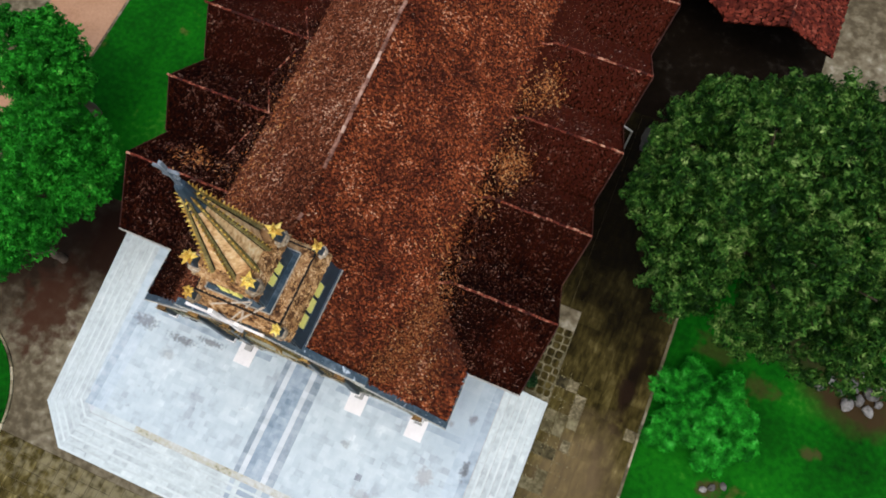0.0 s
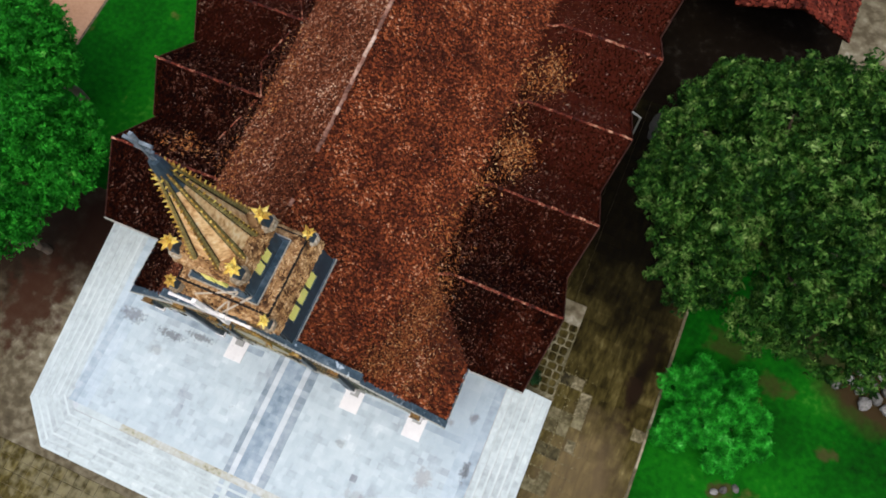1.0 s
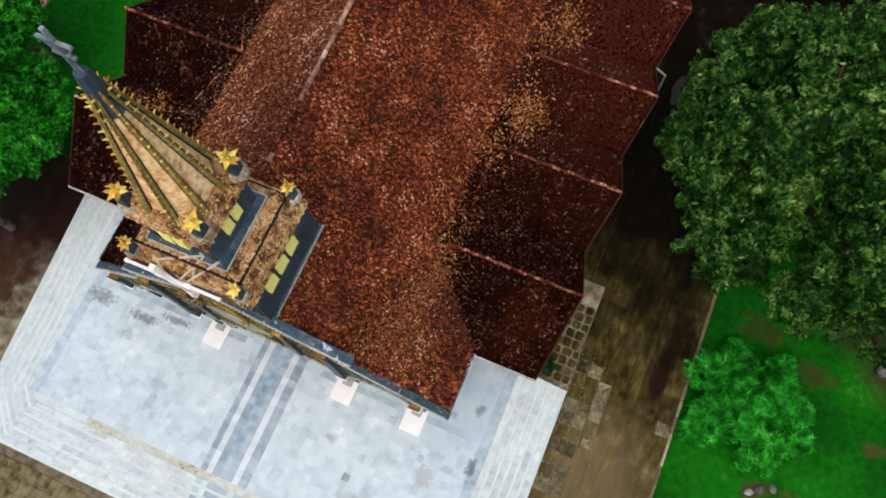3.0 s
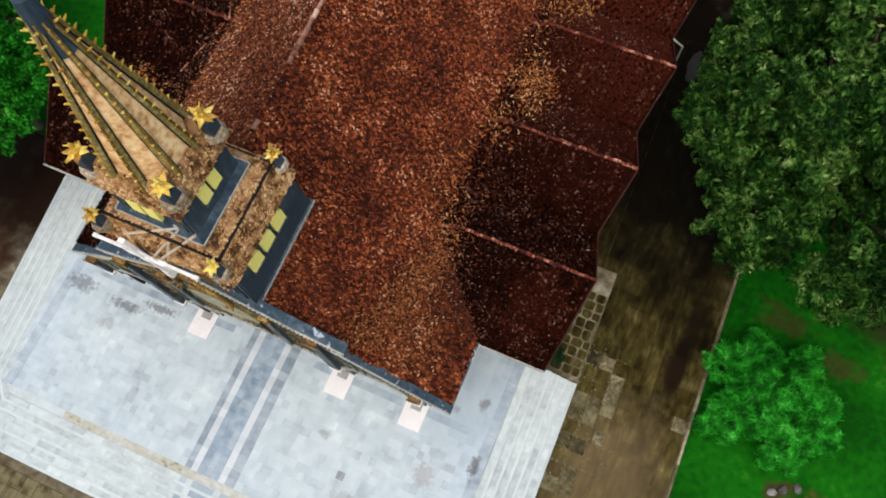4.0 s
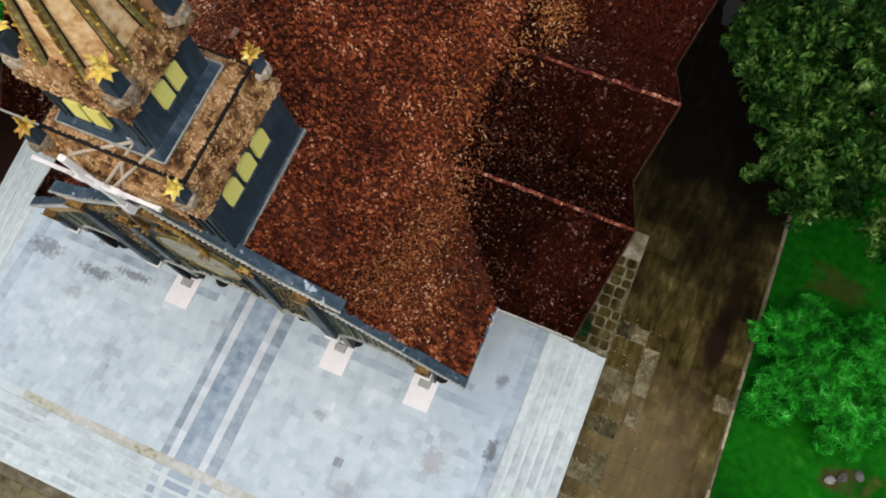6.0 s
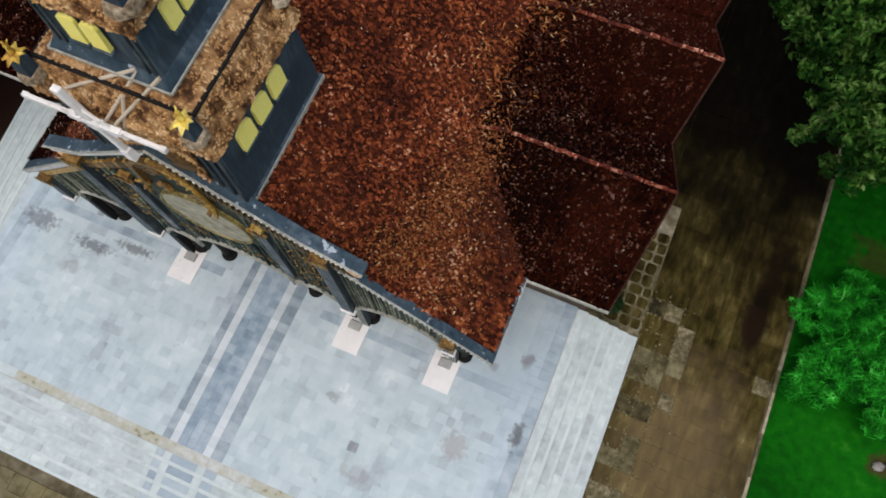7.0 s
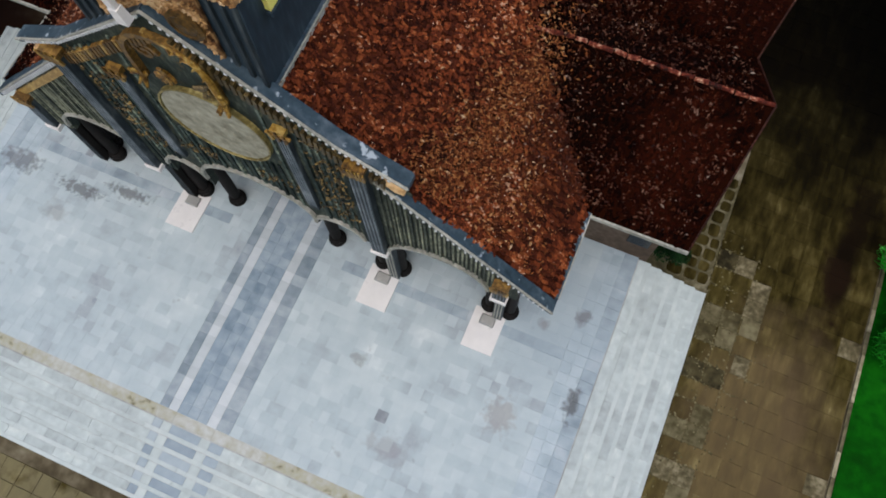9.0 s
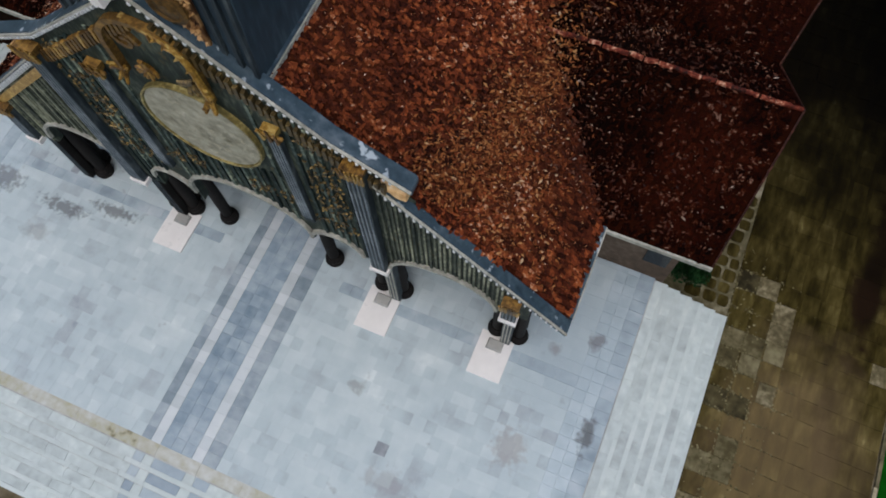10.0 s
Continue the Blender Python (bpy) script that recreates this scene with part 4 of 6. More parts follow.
for cx, cy, sx, sy, n in heaps:
    for i in range(n):
        x, y = lr.gauss(cx, sx), lr.gauss(cy, sy)
        if cy < 9:
            later.append((x, y))
        elif (abs(x) < EAVE_X - 0.2 or -14.0 < x < -9.0) and y > FRONT_Y + 0.5 and not in_tower(x, y, 0.1):
            flake(x, y, max(main_z(x, y), gable_z(y)), lr.uniform(0.06, 0.17), 0.2)
tagged(raw("leaf_litter", v, f, M_LITTER), "dry tan leaves heaped on the brown shingles", "leaf litter", kind="stuff")
v, f = [], []
for x, y in later:
    if abs(x) < EAVE_X - 0.2 and y > FRONT_Y + 0.5 and not in_tower(x, y, 0.1):
        flake(x, y, max(main_z(x, y), gable_z(y)), 0.03 + 0.08 * lr.random() ** 2, 0.38)
tagged(raw("leaf_drift", v, f, M_ORANGE), "orange-brown leaves drifted over the porch shingles", "leaf litter", kind="stuff")
v, f = [], []
for i in range(14000):
    x, y = lr.uniform(-10.2, 10.2), lr.uniform(FRONT_Y + 0.7, 40)
    if not in_tower(x, y, 0.1):
        flake(x, y, max(main_z(x, y), gable_z(y)), lr.uniform(0.018, 0.042))
tagged(raw("shingle_chips", v, f, M_SPECK), "loose red-brown chips lying on the roof shingles", "roof litter", kind="stuff")
v, f = [], []
for i in range(2700):
    x, y = lr.uniform(7.6, 13.7), 5 + 31 * lr.random() ** 1.4
    flake(x, y, max(main_z(x, y), gable_z(y)), 0.025 + 0.085 * lr.random() ** 2)
    flake(-x, y, max(main_z(-x, y), gable_z(y)), 0.025 + 0.085 * lr.random() ** 2)
tagged(raw("pale_chips", v, f, M_PALECHIP), "pale lichen chips and leaves on the dark gable shingles", "roof litter", kind="stuff")

# the porch roof's lowest shingles, one by one
sm = bpy.data.meshes.new("shingle")
sm.from_pydata([(-0.5, 0, 0.5), (0.5, 0, 0.4), (0.55, 1, 0.1), (-0.45, 1, 0.12), (-0.5, 0, -0.1), (0.5, 0, -0.1)], [], [(0, 1, 2, 3), (4, 5, 1, 0), (5, 2, 1), (4, 0, 3)])
sm.materials.append(M_SHINGLE_ONE)
roof_r = next(o for o in church.children if o.name.startswith("main_roof") and max(v.co.x for v in o.data.vertices) > 5)
up = Vector((-1, 0, PITCH)).normalized()
tilt = Matrix((Vector((0, 1, 0)), up, Vector((PITCH, 0, 1)).normalized())).transposed()
for j in range(0, 14):
    for i in range(0, 19):
        p = Vector((EAVE_X, 1.66 + (i + 0.5 * (j % 2)) * 0.16 + srng.uniform(-0.05, 0.05), main_z(EAVE_X))) + up * (j * 0.2 + srng.uniform(-0.05, 0.05))
        if not loose(p.x, p.y):
            continue
        ob = new("shingle", sm)
        ob.parent = roof_r
        ob.matrix_basis = Matrix.Translation(p) @ (tilt @ Matrix.Rotation(srng.uniform(-0.25, 0.25), 3, "Z")).to_4x4() @ Matrix.Diagonal((srng.uniform(0.1, 0.18), srng.uniform(0.2, 0.32), srng.uniform(0.08, 0.2), 1))
# ---- facade ----

ARCHES = ((0.0, 2.1, 5.8, 1.65), (3.02, 0.86, 5.6, 0.8), (-2.9, 0.74, 5.5, 0.85), (6.55, 1.72, 5.45, 1.4), (-6.2, 1.72, 5.2, 1.55))


def raised_z(x):
    """The raised gable's slope, which flares out at its foot."""
    x = abs(x)
    return 15.75 - 0.8 * x if x < 4.0 else 12.55 - 0.5 * (x - 4.0)


def gable_top(x):
    x = abs(x)
    return raised_z(x) if x < 4.9 else main_z(x) + 0.02


def arch_low(x):
    """Underside of the facade: a wide middle arch, two narrow ones and two side arches."""
    for c, w, spring, rise in ARCHES:
        if abs(x - c) < w:
            return spring + rise * math.sqrt(max(0.0, 1 - ((x - c) / w) ** 2))
    return 5.4 if x > 0 else 4.8


def facade_wall():
    xs = sorted({round(v, 4) for c, w, _, _ in ARCHES for v in
                 [c - w, c - w - 0.001, c + w, c + w + 0.001] + [c + w * math.sin(math.radians(a)) for a in range(-85, 90, 10)]}
                | {-9.3, 9.3, 0.0, 4.899, -4.899, 4.9, -4.9})
    bm = bmesh.new()
    rows = []
    for x in xs:
        lo, hi = arch_low(x), gable_top(x) - 0.12
        rows.append([bm.verts.new((x, FRONT_Y, lo)), bm.verts.new((x, FRONT_Y, hi)), bm.verts.new((x, WALL_B, hi)), bm.verts.new((x, WALL_B, lo))])
    for a, b in zip(rows, rows[1:]):
        for i in range(4):
            j = (i + 1) % 4
            bm.faces.new((a[i], b[i], b[j], a[j]))
    bm.faces.new(rows[0])
    bm.faces.new(rows[-1][::-1])
    bmesh.ops.recalc_face_normals(bm, faces=bm.faces)
    return bm


facade = wpart("facade_wall", facade_wall(), M_OLIVE, church, "dark olive-grey carved facade with gilding")


def on_facade(name, bm, material, label=""):
    """A piece of the facade: world coordinates, under the wall."""
    ob = part(name, bm, material, facade, label)
    return ob


def path_bar(pts, half, y0, y1):
    """A flat bar that follows points (x, z) on the facade."""
    bm = bmesh.new()
    rows = []
    for i, (x, z) in enumerate(pts):
        a, b = pts[max(0, i - 1)], pts[min(len(pts) - 1, i + 1)]
        dx, dz = b[0] - a[0], b[1] - a[1]
        l = math.hypot(dx, dz) or 1
        nx, nz = -dz / l * half, dx / l * half
        rows.append([bm.verts.new(p) for p in ((x - nx, y0, z - nz), (x + nx, y0, z + nz), (x + nx, y1, z + nz), (x - nx, y1, z - nz))])
    for a, b in zip(rows, rows[1:]):
        for i in range(4):
            j = (i + 1) % 4
            bm.faces.new((a[i], b[i], b[j], a[j]))
    bm.faces.new(rows[0])
    bm.faces.new(rows[-1][::-1])
    bmesh.ops.recalc_face_normals(bm, faces=bm.faces)
    return bm


# arch trims
for c, w, spring, rise in ARCHES:
    pts = [(c + (w + 0.04) * math.sin(math.radians(a)), spring + (rise + 0.04) * math.cos(math.radians(a))) for a in range(-90, 91, 10)]
    on_facade("arch_trim", path_bar(pts, 0.06, FRONT_Y - 0.12, FRONT_Y - 0.003), M_TRIM, "pale thin arch moulding")

# copings: raised middle gable and lower side slopes
for s in (-1, 1):
    for x0, x1, y0, y1, lift in ((0.0, 5.75, FRONT_Y - 0.1, FRONT_Y + 0.36, 0.1), (4.9, EAVE_X + 0.1, FRONT_Y - 0.1, FRONT_Y + 0.34, 0.0)):
        xs = (0.0, 2.0, 4.0, 4.9, 5.9) if x0 == 0 else (x0, 7.0, x1)
        zlow = 0.14 if x0 == 0 else 0.36
        line = [(s * x, raised_z(x) if x0 == 0 else main_z(x) + 0.02) for x in xs]
        bm = bmesh.new()
        rows = []
        for x, z in line:
            yb = FRONT_Y + 0.06 if x0 and abs(x) < 6 else y1
            rows.append([bm.verts.new(p) for p in ((x, y0, z - zlow), (x, y0, z + lift), (x, yb, z + lift), (x, yb, z - zlow))])
        for a, b in zip(rows, rows[1:]):
            for k in range(4):
                bm.faces.new((a[k], b[k], b[(k + 1) % 4], a[(k + 1) % 4]))
        bm.faces.new(rows[0])
        bm.faces.new(rows[-1][::-1])
        bmesh.ops.recalc_face_normals(bm, faces=bm.faces)
        bmesh.ops.bevel(bm, geom=bm.edges[:], offset=0.03, segments=2, affect="EDGES")
        cop = on_facade("coping", bm, M_COPING, "blue-grey metal coping with pale scuffs")
        on_facade("coping_bead", path_bar([(x, z + lift - 0.05) for x, z in line], 0.022, y0 - 0.05, y0 + 0.02), M_TRIM)
    # pale studs in a row under the raised coping
    n = 34
    for i in range(n):
        x = 0.2 + 5.2 * i / (n - 1)
        z = raised_z(x) - 0.03
        on_facade("stud", box(s * x - 0.032, s * x + 0.032, FRONT_Y - 0.16, FRONT_Y - 0.09, z - 0.04, z + 0.04), M_STUD)
    for i in range(30):
        x = 5.0 + 5.2 * i / 29
        on_facade("stud", box(s * x - 0.03, s * x + 0.03, FRONT_Y - 0.14, FRONT_Y - 0.09, main_z(x) - 0.3, main_z(x) - 0.12), M_STUD)
    # gold-brown dentils below it
    for i in range(32):
        x = 0.35 + 4.8 * i / 31
        z = raised_z(x) - 0.75
        on_facade("dentil", box(s * x - 0.05, s * x + 0.05, FRONT_Y - 0.14, FRONT_Y - 0.003, z - 0.24, z + 0.2), M_OLDGOLD if s < 0 else M_GILTDARK)

# gilt band under the low coping beside the older lawn
on_facade("gilt_band", path_bar([(-x, main_z(x) - 0.62) for x in (5.0, 6.5, 8.0, 9.2)], 0.13, FRONT_Y - 0.1, FRONT_Y - 0.003), M_OLDGOLD, "dull gilt band")

# upright slats over the whole front
x = 0.0
i = 0
while x < 9.1:
    for s in ((-1, 1) if x > 0 else (1,)):
        lo, hi = arch_low(s * x) + 0.16, gable_top(x) - 0.42
        if abs(x) < 1.65:
            hi = min(hi, 9.5)
        skip = any(abs(x - c) < 0.3 for c in (2.4, 4.5, 8.75))
        if not skip and hi - lo > 0.3:
            wv = 0.045 if x < 4.9 else 0.032
            on_facade("slat", box(s * x - wv, s * x + wv, FRONT_Y - (0.05 if i % 3 else 0.085), FRONT_Y - 0.002, lo, hi), M_SLAT if x < 4.9 else M_PALESLAT)
    x += 0.235 if x < 4.9 else 0.145
    i += 1

# pilasters with gilt capitals
for s in (-1, 1):
    low = 5.42 if s > 0 else 4.82
    for px, z0, z1, w in ((2.4, 7.2, 12.3, 0.17), (4.5, low, 12.0, 0.25), (8.75, low, 6.9, 0.23)):
        y0 = FRONT_Y - (0.26 if px > 3 else 0.16)
        pil = on_facade("pilaster", box(s * px - w, s * px + w, y0, FRONT_Y - 0.004, z0, z1, bevel=0.02), M_PILASTER, "dark grey fluted pilaster")
        for k in (-0.75, -0.25, 0.25, 0.75):
            on_facade("flute", box(s * px + k * w - 0.024, s * px + k * w + 0.024, y0 - 0.03, y0 + 0.01, z0 + 0.3, z1 - 0.45), M_GREYMETAL)
        bm = bmesh.new()
        zc = z1 - 0.4
        for k, (gw, gz0, gz1) in enumerate(((0.9, 0.1, 0.2), (1.05, 0.201, 0.32), (1.2, 0.321, 0.4))):
            add_box(bm, s * px - w * gw, s * px + w * gw, y0 - 0.03 - 0.02 * k, FRONT_Y - 0.006 - 0.002 * k, zc + gz0, zc + gz1 + (0.06 if k == 2 else 0))
        on_facade("capital", bm, M_GILT if px < 8 and s > 0 else M_OLDGOLD, "gilt capital")
        for k in range(7 if px > 3 else 3):
            a = -1 + k / (3 if px > 3 else 1)
            on_facade("gilt_leaf", beam((s * px + a * w * 1.1, y0 - 0.06, zc + 0.02), (s * px + a * w * 1.3, y0 - 0.13, zc + 0.5 + 0.06 * (k % 2)), 0.06, 0.03, 5), M_GILT if px < 8 else M_OLDGOLD)
        if px > 3:
            on_facade("pilaster_band", box(s * px - w * 1.25, s * px + w * 1.25, y0 - 0.06, FRONT_Y - 0.008, low - 0.1, low + 0.12, bevel=0.02), M_WHITEWOOD, "white stone band")
            shaft = on_facade("lower_shaft", box(s * px - w * 0.8, s * px + w * 0.8, 1.38, 1.66, TERR_Z + 0.06, low - 0.005, bevel=0.02), M_PILASTER if s > 0 else M_DARKWOOD, "fluted shaft under the facade")
            for k in (-0.5, 0.0, 0.5):
                on_facade("flute", box(s * px + k * w - 0.024, s * px + k * w + 0.024, 1.355, 1.39, TERR_Z + 0.3, low - 0.3), M_TRIM if s > 0 else M_PILASTER)

# round relief with a gold rim, under a hooded niche
bm = bmesh.new()
c1 = [(0.12 + 1.58 * math.cos(2 * math.pi * i / 48), FRONT_Y - 0.11, 10.9 + 1.58 * math.sin(2 * math.pi * i / 48)) for i in range(48)]
c0 = [(x, FRONT_Y - 0.003, z) for x, y, z in c1]
add_prism(bm, c0, c1)
bmesh.ops.recalc_face_normals(bm, faces=bm.faces)
on_facade("medallion", bm, M_MEDALLION, "round grey stone relief")
on_facade("medallion_rim", path_bar([(0.12 + 1.63 * math.cos(math.radians(a)), 10.9 + 1.63 * math.sin(math.radians(a))) for a in range(0, 361, 8)], 0.028, FRONT_Y - 0.16, FRONT_Y - 0.004), M_RIB, "thin dull gilt rim")
# plain raised lumps of the relief
bm = bmesh.new()
mr = random.Random(5)
for i in range(46):
    a, r = mr.uniform(0, 6.28), 1.4 * math.sqrt(mr.random())
    q = mr.uniform(0.06, 0.16)
    x, z = 0.12 + r * math.cos(a), 10.9 + r * math.sin(a)
    add_prism(bm, [(x + q * math.cos(t), FRONT_Y - 0.112, z + q * math.sin(t)) for t in (0, 1.26, 2.5, 3.77, 5.0)], [(x + 0.5 * q * math.cos(t), FRONT_Y - 0.13, z + 0.5 * q * math.sin(t)) for t in (0, 1.26, 2.5, 3.77, 5.0)])
bmesh.ops.recalc_face_normals(bm, faces=bm.faces)
on_facade("relief_carving", bm, M_MEDALLION)["kind"] = "stuff"
niche = [(-1.3, 12.6)] + [(-0.15 + 1.15 * -math.cos(math.radians(a)), 13.7 + 1.15 * math.sin(math.radians(a))) for a in range(0, 181, 12)] + [(1.0, 12.6)]
bm = bmesh.new()
add_prism(bm, [(x, FRONT_Y - 0.003, z) for x, z in niche], [(x, FRONT_Y - 0.02, z) for x, z in niche])
bmesh.ops.recalc_face_normals(bm, faces=bm.faces)
on_facade("niche", bm, M_OLIVE, "shallow dark niche")
on_facade("niche_hood", path_bar(niche, 0.075, FRONT_Y - 0.22, FRONT_Y - 0.021), M_OLDGOLD, "gilt arched hood, worn")
for s in (-1, 1):
    for k in range(7):
        a = mr.uniform(0, 6.28)
        on_facade("hood_scroll", beam((s * 1.15 - 0.15, FRONT_Y - 0.12, 12.75), (s * 1.15 - 0.15 + 0.3 * math.cos(a), FRONT_Y - 0.22 - mr.uniform(0, 0.12), 12.75 + 0.4 * math.sin(a)), 0.09, 0.04, 6), M_GILT, "gilt scrollwork")
    for k in range(11):
        a = mr.uniform(0, 6.28)
        on_facade("niche_leaf", beam((s * 0.55, FRONT_Y - 0.06, 13.0), (s * 0.55 + 0.3 * math.cos(a), FRONT_Y - 0.15, 13.0 + 0.35 * math.sin(a)), 0.09, 0.04, 5), M_GILT if s < 0 else M_GILTDARK)
# gilt stem that swells down the hood's outer leg, with small curled leaves
stem = [(-0.15 - 1.18 * math.cos(math.radians(a)), 13.7 + 1.18 * math.sin(math.radians(a))) for a in range(95, 181, 9)] + [(1.06, 13.3), (1.12, 12.95)]
bm = bmesh.new()
for k, (p, q) in enumerate(zip(stem, stem[1:])):
    add_beam(bm, (p[0], FRONT_Y - 0.2, p[1]), (q[0], FRONT_Y - 0.2, q[1]), 0.03 + 0.007 * k, 0.037 + 0.007 * k, 7)
on_facade("hood_stem", bm, M_GILT, "gilt carved stem")
for k, (x, z) in enumerate(stem[2:]):
    a = mr.uniform(0, 6.28)
    on_facade("hood_leaf", beam((x, FRONT_Y - 0.22, z), (x + 0.17 * math.cos(a), FRONT_Y - 0.28, z + 0.17 * math.sin(a)), 0.06, 0.02, 5), M_GILT)
# rust-brown spiral in the niche's upper corner
spiral = [(-0.72 + (0.36 - 0.025 * i) * math.cos(0.75 * i), 13.95 + (0.36 - 0.025 * i) * math.sin(0.75 * i)) for i in range(13)]
on_facade("niche_scroll", path_bar(spiral, 0.06, FRONT_Y - 0.12, FRONT_Y - 0.021), M_OLDGOLD, "rust-brown spiral scroll")
# gilded scroll panels between the pilasters and along the spandrels
for s in (-1, 1):
    for cx, cz, w, h, n in ((3.45, 9.9, 0.5, 1.6, 110), (1.4, 8.35, 0.7, 0.35, 36), (3.3, 7.6, 0.7, 0.35, 30), (3.5, 12.2, 0.5, 0.35, 24)):
        bm = bmesh.new()
        for k in range(n):
            x, z = s * cx + mr.uniform(-w, w), cz + mr.uniform(-h, h)
            a = mr.uniform(0, 6.28)
            q = mr.uniform(0.05, 0.12)
            add_beam(bm, (x, FRONT_Y - 0.08, z), (x + q * math.cos(a), FRONT_Y - 0.11, z + q * math.sin(a)), 0.035, 0.02, 5)
        on_facade("gilt_scrollwork", bm, M_GILTDARK, "worn brown and gilt scrollwork")["kind"] = "stuff"
    on_facade("pilaster_cresting", box(s * 2.4 - 0.36, s * 2.4 + 0.36, FRONT_Y - 0.26, FRONT_Y - 0.164, 12.12, 12.22, bevel=0.03), M_OLDGOLD)
    # gilded end block where the low slope starts
    on_facade("end_block", box(min(s * 4.95, s * 5.7), max(s * 4.95, s * 5.7), FRONT_Y - 0.02, FRONT_Y + 0.45, 10.8, 11.2, bevel=0.05), M_SPIRE, "tan weathered block")


# ---- columns of the porch ----
def column(cx, cy, inner):
    col = thing("column", (cx, cy, TERR_Z), "cluster of black-stained wooden columns on round bases under the facade", "column", "columns of the porch")
    offs = ((0, 0.1),) if inner else ((-0.4, 0.1), (0.4, 0.1), (0, 0.5))
    for dx, dy in offs:
        bm = bmesh.new()
        add_lathe(bm, 0, 0, [(0.34, 0), (0.36, 0.12), (0.3, 0.2), (0.33, 0.3), (0.24, 0.42)], 16)
        ob = part("base", bm, M_DARKWOOD, col)
        ob.location = (dx, dy, 0)
        bm = bmesh.new()
        add_lathe(bm, 0, 0, [(0.2, 0.421), (0.22, 1.6), (0.18, 3.9)], 16)
        ob = part("shaft", bm, M_DARKWOOD, col)
        ob.location = (dx, dy, 0)
        bm = bmesh.new()
        add_lathe(bm, 0, 0, [(0.2, 3.901), (0.28, 4.05), (0.26, 4.12), (0.36, 4.3)], 16)
        ob = part("capital", bm, M_GOLD, col, "gilt capital")
        ob.location = (dx, dy, 0)
    return col


for s in (-1, 1):
    column(s * 2.25 - 0.5, 1.9, True)
    column(s * 4.4 - 0.15, 1.75, False)
    column(s * 8.72, 1.75, False)

# ---- cross on the gable, with its struts ----
STRUTS = (((1.25, 1.98, 18.97), (-0.95, 1.3, 17.8)), ((0.0, 1.5, 17.9), (-0.77, 1.3, 17.42)), ((1.25, 1.98, 18.9), (0.11, 1.05, 17.3)), ((1.9, 1.98, 19.0), (0.39, 1.05, 17.3)), ((0.82, 1.5, 18.25), (0.5, 1.1, 17.0)))
cross = thing("gable_cross", (0, 0.95, 15.7), "white painted timber cross on top of the facade gable", "cross")
wpart("post", prism(ring(0.14, 0.92, 15.5, 0.1, 0.08), ring(-0.46, 0.92, 18.7, 0.12, 0.09), 0.02), M_WHITEWOOD, cross)
wpart("arm", box(-2.3, 1.85, 0.87, 0.99, 17.14, 17.27, bevel=0.02), M_WHITEWOOD, cross)
wpart("inner_arm", box(-0.95, 0.6, 0.83, 1.01, 17.1, 17.31, bevel=0.03), M_WHITEWOOD, cross)
for k in range(4):
    a = math.pi / 4 + k * math.pi / 2
    wpart("ray", beam((-0.18 + 0.2 * math.cos(a), 0.92, 17.2 + 0.2 * math.sin(a)), (-0.18 + 0.62 * math.cos(a), 0.92, 17.2 + 0.62 * math.sin(a)), 0.05, 0.035, 6), M_WHITEWOOD, cross)
bm = bmesh.new()
add_lathe(bm, 0, 0, [(0.2, -0.09), (0.26, -0.04), (0.26, 0.04), (0.18, 0.1)], 14)
bmesh.ops.transform(bm, matrix=Matrix.Translation((-0.18, 0.9, 17.2)) @ Matrix.Rotation(math.pi / 2, 4, "X"), verts=bm.verts)
wpart("hub", bm, M_WHITEWOOD, cross, "round white hub")
wpart("foot", prism(ring(0.14, 0.92, 15.5, 0.14, 0.12), ring(0.07, 0.92, 15.95, 0.12, 0.1)), M_WHITEWOOD, cross)
for s in (-1, 1):
    wpart("brace", beam((s * 0.55 - 0.18, 0.92, 17.2), (-0.32, 0.92, 17.95), 0.05, 0.05, 6), M_WHITEWOOD, cross)
    wpart("arm_end", box(s * 2.03 - 0.3, s * 2.03 - 0.12, 0.855, 1.005, 17.11, 17.3, bevel=0.03), M_WHITEWOOD, cross)
cross_rng = random.Random(4)
for k in range(9):
    x = cross_rng.uniform(-1.2, 0.9)
    wpart("splinter", beam((x, 0.9, 17.2 + cross_rng.uniform(-0.05, 0.1)), (x + cross_rng.uniform(-0.25, 0.25), 0.86, 17.2 + cross_rng.uniform(-0.3, 0.35)), 0.05, 0.025, 5), M_WHITEWOOD, cross)
for p, q in STRUTS:
    wpart("strut", beam(p, q, 0.055, 0.05, 6), M_BAREWOOD, cross, "bare weathered wooden strut")

for ob in cross.children:
    ob.location.x -= 0.5

# ---- bell tower ----
tower = thing("bell_tower", (TX, TY, 13.0), "slate-dark bell tower with yellow windows and brown ribbed spire", "tower")


def tpart(name, bm, material, label=""):
    return wpart(name, bm, material, tower, label)


def tsub(name, bm, material, parent, label=""):
    ob = part(name, bm, material, parent, label)
    ob.matrix_parent_inverse = Matrix.Identity(4)
    return ob


